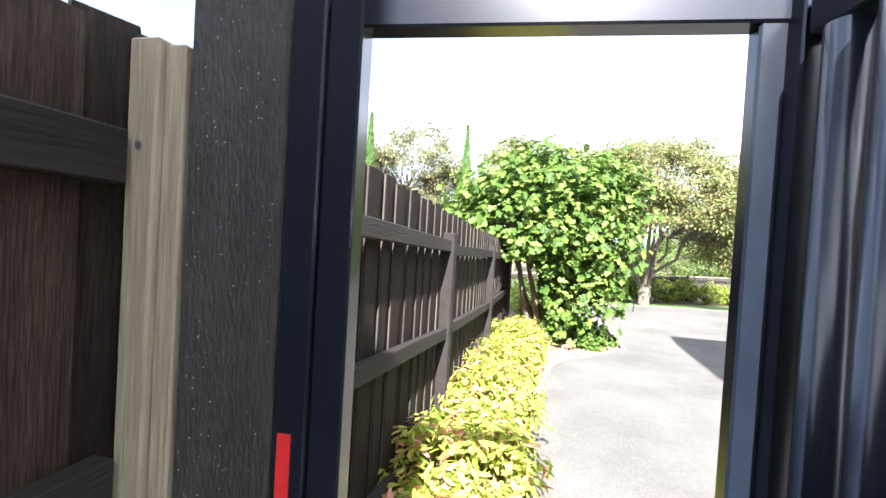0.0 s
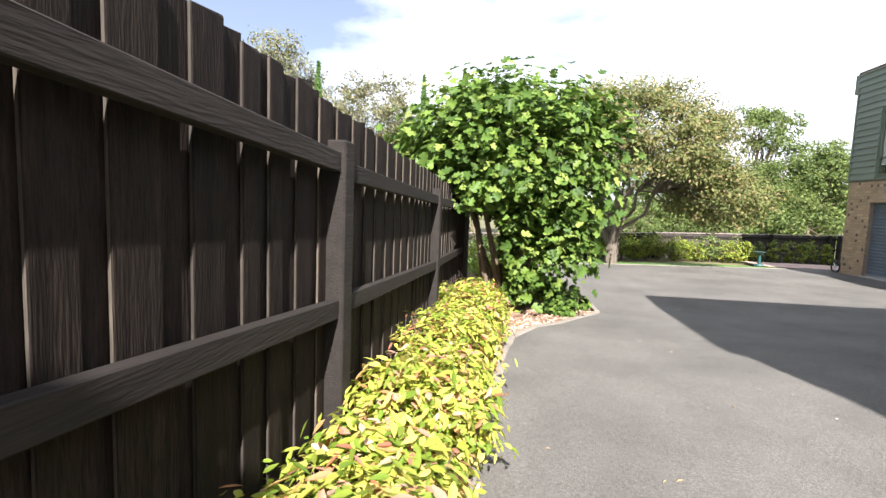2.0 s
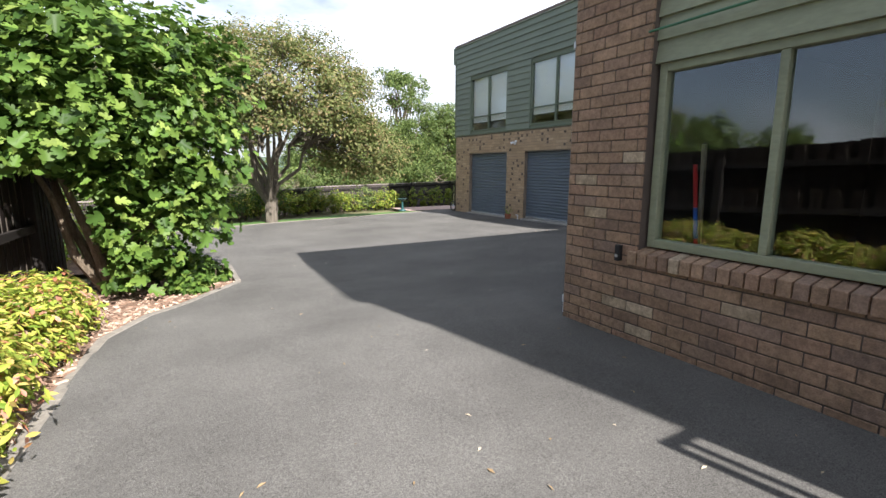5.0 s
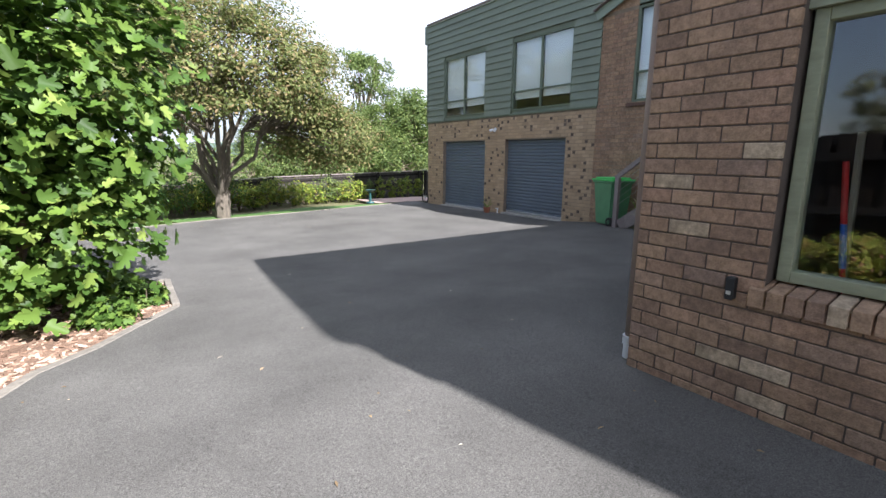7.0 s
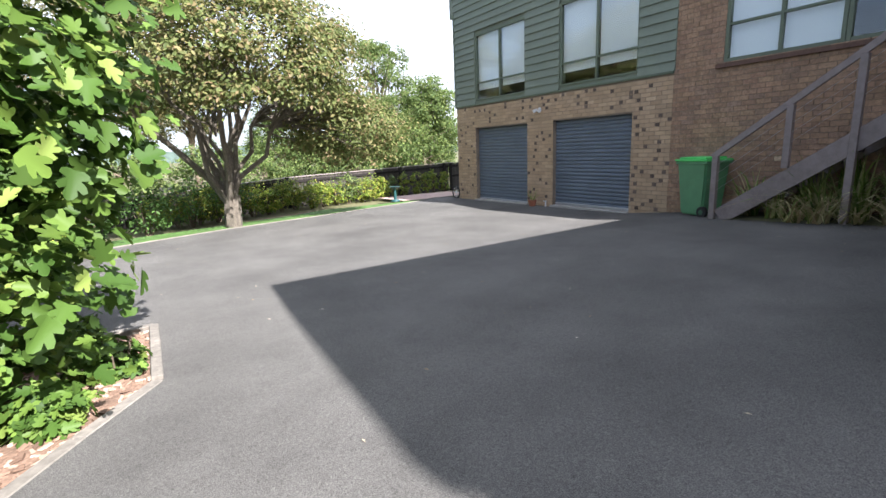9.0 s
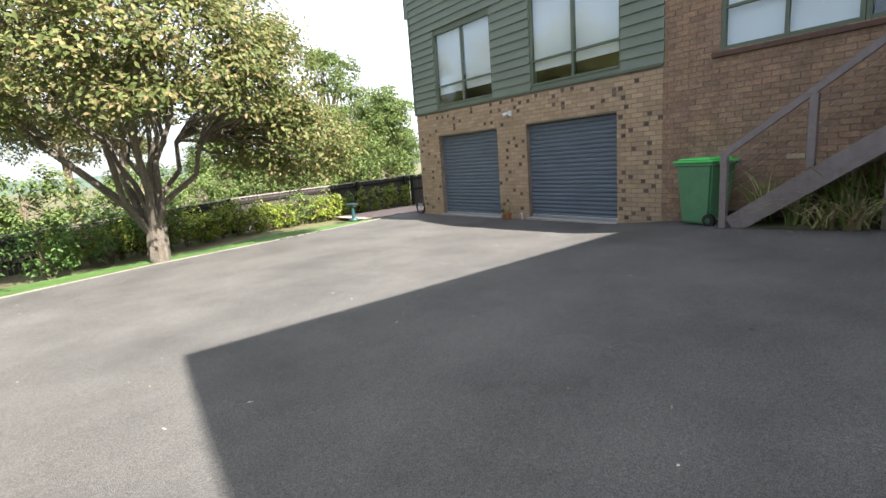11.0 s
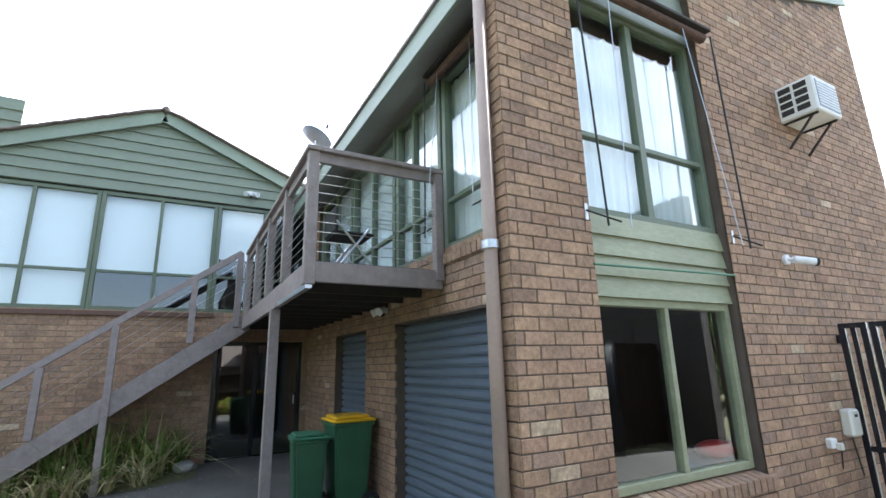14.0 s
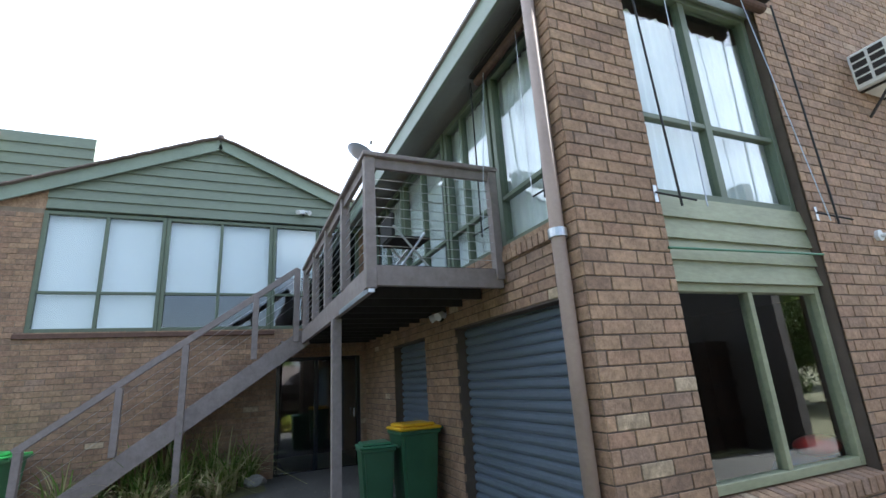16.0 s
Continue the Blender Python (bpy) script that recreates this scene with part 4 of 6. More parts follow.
# ---- wheelie bins ----
def wheelie_bin(label, at, yaw, w, d, h, body_mat, lid_mat):
    b = thing("wheelie_bin", label, "bin", at, group="wheelie bins")
    b.rotation_euler = (0, 0, yaw)
    bm = bmesh.new()
    lo = [bm.verts.new((sx * w * 0.40, sy * d * 0.38, 0.02)) for sx, sy in ((-1, -1), (1, -1), (1, 1), (-1, 1))]
    hi = [bm.verts.new((sx * w * 0.5, sy * d * 0.5, h * 0.93)) for sx, sy in ((-1, -1), (1, -1), (1, 1), (-1, 1))]
    bm.faces.new(lo[::-1])
    for k in range(4):
        bm.faces.new([lo[k], lo[(k + 1) % 4], hi[(k + 1) % 4], hi[k]])
    bm.faces.new(hi)
    bmesh.ops.bevel(bm, geom=bm.edges[:], offset=0.03, segments=2, affect="EDGES")
    part("body", bm, body_mat, b, smooth=False)
    part("rim", box(-w * 0.53, w * 0.53, -d * 0.53, d * 0.53, h * 0.885, h * 0.93, 0.012), body_mat, b)
    bm = bmesh.new()
    put_box(bm, -w * 0.55, w * 0.55, -d * 0.56, d * 0.55, h * 0.932, h * 0.965, 0.014)
    put_box(bm, -w * 0.46, w * 0.46, -d * 0.47, d * 0.42, h * 0.960, h, 0.018)
    part("lid", bm, lid_mat, b)
    part("handle", rod((-w * 0.4, d * 0.62, h * 0.93), (w * 0.4, d * 0.62, h * 0.93), 0.016, n=8), body_mat, b)
    part("axle", rod((-w * 0.5, d * 0.42, 0.1), (w * 0.5, d * 0.42, 0.1), 0.012), M_GALV, b)
    for s in (-1, 1):
        wh = part("wheel", rod((s * w * 0.42, d * 0.44, 0.1), (s * w * 0.52, d * 0.44, 0.1), 0.1, n=20), M_RUBBER, b)
        part("hub", rod((s * w * 0.52, d * 0.44, 0.1), (s * w * 0.535, d * 0.44, 0.1), 0.045, n=12), M_BIN, wh)
    return b


wheelie_bin("green wheelie bin with bright lime lid", (10.30, 10.08, gz(10.3, 10.1)), radians(165), 0.56, 0.66, 1.06, M_BIN_L, M_LIME)
wheelie_bin("small dark green wheelie bin with green lid", (7.14, 5.62, gz(7.14, 5.62)), radians(176), 0.38, 0.36, 0.84, M_BIN, M_DARKGREEN)
wheelie_bin("dark green wheelie bin with yellow lid", (7.14, 5.17, gz(7.14, 5.17)), radians(182), 0.46, 0.45, 1.0, M_BIN, M_YELLOW)

# ---- steel gate and timber post ----
GX, GY = 0.10, 0.404
GA, GB = Vector((-0.43 + GX, 0.60 + GY, 0)), Vector((WX, 1.25, 0))
gdir = (GB - GA).normalized()
gate = thing("steel_gate", "black steel barred gate with mid rail, standing open", "gate")


def gp(u, z):
    p = GA + gdir * u
    return (p.x, p.y, z)


GLEN = (GB - GA).length
G_LOW, G_MID, G_TOP = 0.02, 0.70, 1.85
for a, b in ((0.0, 0.065), (0.068, 0.125)):
    part("gate_post", beam(gp((a + b) / 2, -0.15), gp((a + b) / 2, G_TOP + 0.05), b - a, 0.06, 0.004, up=gdir), M_STEEL, gate)
part("reflector", box(-0.415 + GX, -0.39 + GX, 0.566 + GY, 0.5695 + GY, 0.75, 1.135), M_RED, gate, "red reflective sticker")
part("header", beam(gp(0.12, 1.885), gp(0.80, 1.885), 0.05, 0.09, 0.004), M_STEEL, gate)
for ua, ub in ((GLEN - 0.62, GLEN - 0.29), (GLEN - 0.27, GLEN - 0.05)):
    for u in (ua + 0.025, ub - 0.025):
        part("stile", beam(gp(u, -0.02), gp(u, G_TOP), 0.05, 0.05, 0.003, up=gdir), M_STEEL, gate)
    for z in (G_LOW + 0.05, G_MID, G_TOP - 0.025):
        part("gate_rail", beam(gp(ua + 0.05, z), gp(ub - 0.05, z), 0.04, 0.05, 0.003), M_STEEL, gate)
    nb = max(2, round((ub - ua) / 0.10))
    for k in range(1, nb):
        u = lerp(ua, ub, k / nb)
        part("bar", beam(gp(u, G_LOW), gp(u, G_TOP - 0.04), 0.022, 0.04, 0.002, up=gdir), M_STEEL, gate)
part("latch_box", box(3.28, 3.42, 1.08, 1.24, 0.74, 0.80, 0.012), M_CREAM, gate, "grey latch cover")
for z in (1.70, 0.22):
    part("hinge_plate", box(WX - 0.10, WX - 0.008, 1.225, 1.245, z - 0.04, z + 0.04, 0.003), M_STEEL, gate)
# the narrow leaf stands open towards the street
part("hinge_post", beam(gp(0.765, -0.15), gp(0.765, G_TOP + 0.08), 0.04, 0.045, 0.004, up=gdir), M_STEEL, gate)
leaf = thing("gate_leaf", "open narrow gate leaf of glossy black round bars", "gate", (0, 0, 0))
LA = GA + gdir * 0.80
ldir = Vector((0.20, -0.98, 0)).normalized()


def lp_(u, z):
    p = LA + ldir * u
    return (p.x, p.y, z)


for u in (0.03, 0.60):
    part("stile", beam(lp_(u, 0.0), lp_(u, G_TOP + 0.04), 0.045, 0.04, 0.003, up=ldir), M_STEEL, leaf)
for z in (0.06, 1.83):
    part("gate_rail", beam(lp_(0.055, z), lp_(0.575, z), 0.04, 0.05, 0.003), M_STEEL, leaf)
for k in range(6):
    part("bar", rod(lp_(0.105 + k * 0.083, 0.085), lp_(0.105 + k * 0.083, 1.80), 0.030, n=20), M_STEEL, leaf, smooth=True)
slab = thing("timber_gate_post", "dark rough sawn timber gate post with paint specks", "gate post")
part("post", box(-0.635 + GX, -0.435 + GX, 0.575 + GY, 0.67 + GY, -0.3, 2.05, 0.006), material("dark_rough_sawn_post", (0.034, 0.031, 0.029), 0.75, grain=(30, 0.4), stain=(4, 0.35), bump=0.8, bump_scale=45, stretch=(3, 3, 0.8)), slab)
rsp = random.Random(19)
bm = bmesh.new()
for _ in range(170):
    sx, sz, sr = rsp.uniform(-0.625, -0.445), rsp.uniform(0.5, 2.0), rsp.uniform(0.0004, 0.0011)
    put_box(bm, sx - sr + GX, sx + sr + GX, 0.5742 + GY, 0.576 + GY, sz - sr, sz + sr * 1.5)
tagged(part("paint_specks", bm, M_CONCRETE, slab, "tiny pale paint specks"), kind="stuff")
end_post = thing("fence_end_post", "pale treated pine post beside the gate", "post", (0, 0, 0))
part("post", box(-0.755 + GX, -0.69 + GX, 0.56 + GY, 0.66 + GY, -0.3, 1.83, 0.005), M_PALE_TIMBER, end_post)
part("packer", box(-0.689 + GX, -0.645 + GX, 0.575 + GY, 0.66 + GY, -0.3, 1.82, 0.004), M_PALE_TIMBER, end_post)
part("screw", rod((-0.722 + GX, 0.556 + GY, 1.63), (-0.722 + GX, 0.561 + GY, 1.63), 0.008, n=10), M_GALV, end_post)

# ---- foliage helpers ----
FIG_LEAF = ((0, 0), (0.20, -0.02), (0.36, 0.10), (0.40, 0.26), (0.19, 0.33), (0.34, 0.50), (0.40, 0.68), (0.30, 0.76), (0.14, 0.62), (0.19, 0.82), (0.10, 0.96), (0, 1.0))
OVAL_LEAF = ((0, 0), (0.22, 0.28), (0.24, 0.55), (0, 1.0))
NARROW_LEAF = ((0, 0), (0.16, 0.25), (0.18, 0.5), (0.09, 0.8), (0, 1.0))
THIN_LEAF = ((0, 0), (0.10, 0.30), (0.09, 0.65), (0, 1.0))


def leaves(name, pos, nrm, size, outline, mat, parent, seed=0, fold=0.18, droop=0.3, label=""):
    """Many leaves in one mesh: two folded halves each, with its own turn and size."""
    g = np.random.default_rng(seed)
    n = len(pos)
    half = np.array(outline, float)
    k = len(half)
    left = np.c_[-half[1:-1, 0], half[1:-1, 1]]
    flat = np.r_[half, left]
    local = np.c_[flat[:, 0], flat[:, 1], fold * np.abs(flat[:, 0]) - 0.12 * flat[:, 1] ** 2]
    nrm = nrm + g.normal(0, 0.45, (n, 3))
    nrm /= np.linalg.norm(nrm, axis=1, keepdims=True) + 1e-9
    tip = g.normal(0, 1, (n, 3)) + np.array([0, 0, -droop * 2])
    tip -= (tip * nrm).sum(1, keepdims=True) * nrm
    tip /= np.linalg.norm(tip, axis=1, keepdims=True) + 1e-9
    side = np.cross(tip, nrm)
    v = pos[:, None] + size[:, None, None] * (local[None, :, 0, None] * side[:, None] + local[None, :, 1, None] * tip[:, None] + local[None, :, 2, None] * nrm[:, None])
    m = len(flat)
    fa = list(range(k))
    fb = [0, *range(k, m)][::1] + [k - 1]
    fb = fb[::-1]
    loops = np.array(fa + fb)
    lens = [len(fa), len(fb)]
    me = bpy.data.meshes.new(name)
    me.vertices.add(n * m)
    me.vertices.foreach_set("co", v.reshape(-1))
    tot = len(loops)
    me.loops.add(n * tot)
    me.loops.foreach_set("vertex_index", (loops[None] + (np.arange(n) * m)[:, None]).reshape(-1).astype(np.int32))
    me.polygons.add(n * 2)
    starts = (np.array([0, lens[0]])[None] + (np.arange(n) * tot)[:, None]).reshape(-1)
    me.polygons.foreach_set("loop_start", starts.astype(np.int32))
    me.update(calc_edges=True)
    me.validate()
    return part_mesh(name, me, mat, parent, label)


def clumps(seed, centre, radii, n_clumps, per, spread, shell=0.55, low=-1.0, squash=0.7):
    """Points in clumps through a crown's envelope: more at its skin, with gaps between."""
    g = np.random.default_rng(seed)
    d = g.normal(0, 1, (n_clumps, 3))
    d /= np.linalg.norm(d, axis=1, keepdims=True)
    d = d[d[:, 2] > low]
    r = g.uniform(shell, 1.0, len(d)) ** 0.6
    c = np.array(centre) + d * np.array(radii) * (r * g.uniform(0.88, 1.1, len(d)))[:, None]
    o = g.normal(0, 1, (len(c), per, 3)) * spread * np.array([1, 1, squash])
    p = (c[:, None] + o).reshape(-1, 3)
    nn = np.repeat(d * 0.5 + np.array([0, 0, 0.8]), per, 0) + o.reshape(-1, 3) / spread * 0.25
    return p, nn, c


def limb(bm, a, b, r0, r1, rngl, kinks=3, wobble=0.12):
    """A tapered, crooked limb from a to b."""
    a, b = Vector(a), Vector(b)
    prev, length = a, (b - a).length
    for i in range(1, kinks + 1):
        t = i / kinks
        q = a.lerp(b, t)
        if i < kinks:
            q += Vector((rngl.uniform(-1, 1), rngl.uniform(-1, 1), rngl.uniform(-0.5, 0.8))) * length * wobble * 0.5
        put_rod(bm, prev, q, lerp(r0, r1, (i - 1) / kinks), lerp(r0, r1, t), n=7)
        prev = q


def leaf_mat(name, tones, through=0.35):
    return material(name, (0.1, 0.2, 0.05), 0.5, random_by="island", palette=tones, vary=0.22, spec=0.2, soft_light=through)


M_BARK = material("grey_brown_bark", (0.16, 0.125, 0.085), 0.95, grain=(25, 0.4), stain=(5, 0.3), bump=1.0, bump_scale=30, stretch=(3, 3, 0.7))
M_FIG = leaf_mat("fig_leaf", [(0, (0.044, 0.090, 0.017)), (0.5, (0.090, 0.160, 0.029)), (0.85, (0.142, 0.220, 0.040)), (1, (0.23, 0.30, 0.072))], 0.30)
M_NANDINA = leaf_mat("nandina_leaf", [(0, (0.14, 0.23, 0.03)), (0.35, (0.32, 0.39, 0.06)), (0.68, (0.52, 0.51, 0.10)), (0.84, (0.56, 0.42, 0.14)), (0.92, (0.44, 0.16, 0.10)), (1, (0.62, 0.44, 0.32))], 0.40)
M_LILLY = leaf_mat("olive_leaf", [(0, (0.095, 0.125, 0.040)), (0.45, (0.165, 0.20, 0.065)), (0.7, (0.235, 0.235, 0.090)), (0.92, (0.29, 0.235, 0.11)), (1, (0.36, 0.26, 0.15))], 0.45)
M_GUM = leaf_mat("eucalypt_leaf", [(0, (0.14, 0.165, 0.09)), (0.5, (0.215, 0.225, 0.12)), (0.85, (0.30, 0.27, 0.155)), (1, (0.36, 0.30, 0.20))], 0.45)
M_DARKLEAF = leaf_mat("dark_green_leaf", [(0, (0.07, 0.115, 0.036)), (0.6, (0.135, 0.19, 0.055)), (1, (0.23, 0.28, 0.085))], 0.38)
M_HEDGE = leaf_mat("hedge_leaf", [(0, (0.10, 0.165, 0.028)), (0.5, (0.22, 0.31, 0.05)), (0.85, (0.38, 0.40, 0.065)), (1, (0.47, 0.42, 0.095))], 0.42)
M_CYPRESS = leaf_mat("cypress_leaf", [(0, (0.06, 0.12, 0.03)), (1, (0.12, 0.22, 0.055))], 0.3)
M_BLADE = leaf_mat("strap_leaf", [(0, (0.10, 0.18, 0.035)), (0.5, (0.21, 0.30, 0.07)), (0.75, (0.38, 0.40, 0.16)), (1, (0.56, 0.50, 0.28))], 0.35)

# ---- fig tree by the fence ----
rl = random.Random(5)
fig = thing("fig_tree", "broad fig tree with large lobed bright green leaves", "tree", (0.08, 9.5, gz(0, 9.5)))
bm = bmesh.new()
base = Vector((0, 0, -0.1))
for k in range(7):
    a = k * 0.9 + rl.uniform(-0.2, 0.2)
    limb(bm, base, (math.cos(a) * rl.uniform(0.6, 1.4), math.sin(a) * rl.uniform(0.6, 1.3), rl.uniform(1.6, 3.2)), 0.07, 0.018, rl)
part("trunk", bm, M_BARK, fig)
p1, n1, _ = clumps(21, (0.05, 0, 2.3), (1.85, 1.62, 1.32), 330, 28, 0.20, 0.62)
p2, n2, _ = clumps(22, (0.30, -0.10, 1.0), (1.05, 1.05, 0.95), 150, 15, 0.16, 0.55)
p3, n3, _ = clumps(27, (0.0, 0, 2.75), (1.5, 1.5, 1.0), 60, 10, 0.16, 0.9)
p4, n4, _ = clumps(29, (0.0, 0, 2.2), (1.2, 1.1, 1.1), 70, 16, 0.20, 0.1)
pp, nn = np.r_[p1, p2, p3, p4], np.r_[n1, n2, n3, n4]
skirt = np.clip(1.35 - pp[:, 2], 0, 1) * 0.55
keep = (pp[:, 2] > 0.12) & (pp[:, 2] < 3.75) & (pp[:, 0] + 0.08 - 1.85 + skirt + 0.75 * (pp[:, 1] + 0.5) < 0)
keep &= (pp[:, 2] > 1.5) | (pp[:, 0] > 0.02 - 0.25 * np.clip(pp[:, 2] - 0.9, 0, 1) - 0.1 * np.sin(pp[:, 2] * 9))
pp, nn = pp[keep], nn[keep]
gsz = np.random.default_rng(4).uniform(0.085, 0.178, len(pp))
leaves("crown", pp, nn, gsz, FIG_LEAF, M_FIG, fig, 31, fold=0.28, droop=-0.05)

# ---- nandina shrubs in the bed ----
ys = (2.15, 2.75, 3.35, 4.0, 4.62, 5.2, 5.78, 6.35, 6.9, 7.35)
for i, y in enumerate(ys):
    sc = (0.95, 1.3, 1.05, 1.25, 0.95, 1.18, 0.9, 1.1, 1.25, 1.0)[i]
    xx = -0.26 + 0.03 * math.sin(i * 2.1) + max(0, y - 6) * 0.06
    sh = thing("nandina_shrub", "low yellow green shrub with reddish leaf tips", "shrub", (xx, y, gz(xx, y) - 0.02), group="shrubs along the fence")
    rs = random.Random(60 + i)
    bm = bmesh.new()
    for k in range(14):
        a = rs.uniform(0, 6.28)
        limb(bm, (math.cos(a) * 0.08, math.sin(a) * 0.08, 0), (math.cos(a) * rs.uniform(0.1, 0.3), math.sin(a) * rs.uniform(0.1, 0.3), rs.uniform(0.25, 0.5) * sc), 0.006, 0.003, rs, 2)
    part("branching", bm, M_BARK, sh)
    q, nq, _ = clumps(80 + i, (0, 0, 0.26 * sc), (0.34 * sc, 0.36, 0.27 * sc), 170, 19, 0.05, 0.5, low=-0.75)
    ok = q[:, 2] > 0.02
    q, nq = q[ok], nq[ok]
    leaves("foliage", q, nq, np.random.default_rng(i).uniform(0.046, 0.090, len(q)), NARROW_LEAF, M_NANDINA, sh, 90 + i, droop=0.15)

# ---- the large spreading tree on the lawn ----
M_BARK_D = material("dark_grey_bark", (0.13, 0.11, 0.085), 0.95, grain=(25, 0.4), stain=(5, 0.3), bump=1.0, bump_scale=30, stretch=(3, 3, 0.7))
TX, TY = 3.46, 17.72
big = thing("spreading_tree", "large multi stemmed tree with olive and rusty crown", "tree", (TX, TY, gz(TX, TY)))
rl = random.Random(12)
bm = bmesh.new()
limb(bm, (0, 0, -0.15), (0.05, 0.02, 0.75), 0.21, 0.19, rl, 2, 0.03)
crown_pts, crown_nrm, cc = clumps(41, (0.25, 0.0, 3.6), (3.25, 2.95, 2.05), 700, 112, 0.21, 0.70, low=-0.48, squash=0.6)
low_pts, low_nrm, low_c = clumps(43, (2.9, -0.5, 2.25), (1.55, 1.3, 0.85), 120, 70, 0.2, 0.6, squash=0.7)
crown_pts, crown_nrm, cc = np.r_[crown_pts, low_pts], np.r_[crown_nrm, low_nrm], np.r_[cc, low_c]
order = sorted(range(len(cc)), key=lambda i: rl.random())
mains = []
for k in range(13):
    a = k * 0.97 + rl.uniform(-0.2, 0.2)
    r = rl.uniform(0.5, 1.9)
    end = Vector((math.cos(a) * r, math.sin(a) * r, rl.uniform(2.4, 3.8)))
    limb(bm, (0.06 * math.cos(a), 0.06 * math.sin(a), 0.62), end, rl.uniform(0.06, 0.105), 0.034, rl, 4, 0.13)
    mains.append(end)
for i in order[:130]:
    c = Vector(cc[i])
    m0 = min(mains, key=lambda e: (e - c).length)
    limb(bm, m0.lerp(Vector((0, 0, 1.2)), rl.uniform(0, 0.3)), c, 0.028, 0.008, rl, 3, 0.14)
part("trunk", bm, M_BARK_D, big)
leaves("crown", crown_pts, crown_nrm, np.random.default_rng(2).uniform(0.072, 0.125, len(crown_pts)), OVAL_LEAF, M_LILLY, big, 42)

# ---- rear fence, hedge and distance ----
rear = thing("rear_fence", "weathered dark timber fence behind the hedge", "fence")
RF = ((-9.0, 14.0), (-3.0, 17.8), (1.8, 20.6), (6.0, 22.2), (13.5, 23.2), (20, 23.6))


def rear_top(x):
    return piece(x, ((-9, 0.30), (1.8, 0.24), (4.7, 0.39), (8, 0.48), (13, 0.57), (20, 0.65)))


for (xa, ya), (xb, yb2) in zip(RF, RF[1:]):
    d = Vector((xb - xa, yb2 - ya, 0))
    L = d.length
    d.normalize()
    nrm = Vector((d.y, -d.x, 0))
    bm = bmesh.new()
    s = 0.0
    rf = random.Random(int(xa * 10) + 500)
    while s < L - 0.1:
        p = Vector((xa, ya, 0)) + d * (s + 0.05)
        t = rear_top(p.x) + rf.uniform(-0.02, 0.02)
        put_beam(bm, (p.x, p.y, gz(p.x, p.y) - 0.3), (p.x, p.y, t), 0.094, 0.018, up=nrm)
        s += 0.106
    fp = part("paling_run", bm, M_FENCE_I, rear)
    tagged(fp, kind="stuff")
    for dz in (0.12, 0.55):
        a = Vector((xa, ya, rear_top(xa) - dz)) + nrm * 0.035
        b = Vector((xb, yb2, rear_top(xb) - dz)) + nrm * 0.035
        part("rail", beam(a, b, 0.045, 0.085), M_RAIL, rear)
    part("capping", beam((xa, ya, rear_top(xa) + 0.035), (xb, yb2, rear_top(xb) + 0.035), 0.10, 0.03), M_DECK, rear, "weathered grey capping board")
    for k in range(int(L / 2.4) + 1):
        p = Vector((xa, ya, 0)) + d * (k * 2.4) + nrm * 0.10
        part("post", box(p.x - 0.05, p.x + 0.05, p.y - 0.05, p.y + 0.05, gz(p.x, p.y) - 0.2, rear_top(p.x) + 0.04), M_RAIL, rear)


def shrub(name, label, group, at, r, h, n, size, mat, seed, outline=OVAL_LEAF):
    s = thing(name, label, "shrub", at, group=group)
    rs = random.Random(seed)
    bm = bmesh.new()
    for k in range(9):
        a = rs.uniform(0, 6.28)
        limb(bm, (0.05 * math.cos(a), 0.05 * math.sin(a), -0.05), (r * 0.6 * math.cos(a), r * 0.6 * math.sin(a), h * rs.uniform(0.5, 0.9)), 0.014, 0.005, rs, 2)
    part("branching", bm, M_BARK, s)
    q, nq, _ = clumps(seed, (0, 0, h * 0.52), (r, r, h * 0.5), n, 14, r * 0.16, 0.45)
    ok = q[:, 2] > 0.02
    leaves("foliage", q[ok], nq[ok], np.random.default_rng(seed).uniform(size * 0.7, size * 1.3, ok.sum()), outline, mat, s, seed + 1)
    return s


rh = random.Random(77)
for i in range(22):
    t = i / 21
    x = lerp(1.9, 12.6, t)
    y = piece(x, ((-3, 16.6), (1.8, 19.5), (6, 21.2), (13.5, 22.4))) + rh.uniform(-0.2, 0.2)
    h = rh.uniform(0.75, 1.05) if x < 9.3 else rh.uniform(0.85, 1.0)
    r = rh.uniform(0.34, 0.50) if x < 9.3 else 0.20
    shrub("hedge_shrub", "young hedge shrub with light green leaves", "hedge along the rear fence", (x, y, gz(x, y) - 0.05), r, h, 60 if x < 9.3 else 36, 0.085, M_HEDGE if rh.random() < 0.88 else M_DARKLEAF, 200 + i)
for i, (x, y, r, h, dark) in enumerate(((-0.2, 13.1, 0.55, 1.0, 0), (-0.5, 14.6, 0.5, 0.9, 1), (0.4, 15.4, 0.35, 0.7, 0), (0.6, 16.9, 0.6, 1.05, 1), (1.7, 18.4, 0.55, 1.15, 1), (2.7, 19.3, 0.7, 1.3, 1), (3.9, 20.2, 0.7, 1.3, 1), (-2.0, 15.6, 0.9, 1.4, 0), (-1.2, 12.3, 0.8, 1.3, 0), (-0.1, 11.9, 0.4, 0.6, 0))):
    shrub("garden_shrub", "rounded dark green garden shrub" if dark else "loose light green garden shrub", "shrubs in the rear bed", (x, y, gz(x, y) - 0.05), r, h, 75, 0.08, M_CYPRESS if dark else M_HEDGE, 300 + i)
for i, (x, y) in enumerate(((1.0, 10.15), (1.25, 9.4), (0.95, 8.75), (0.5, 10.2))):
    shrub("groundcover_plant", "small bright green plant in the mulch", "groundcover plants", (x, y, gz(x, y) - 0.03), 0.24, 0.28, 26, 0.09, M_FIG, 340 + i, FIG_LEAF)


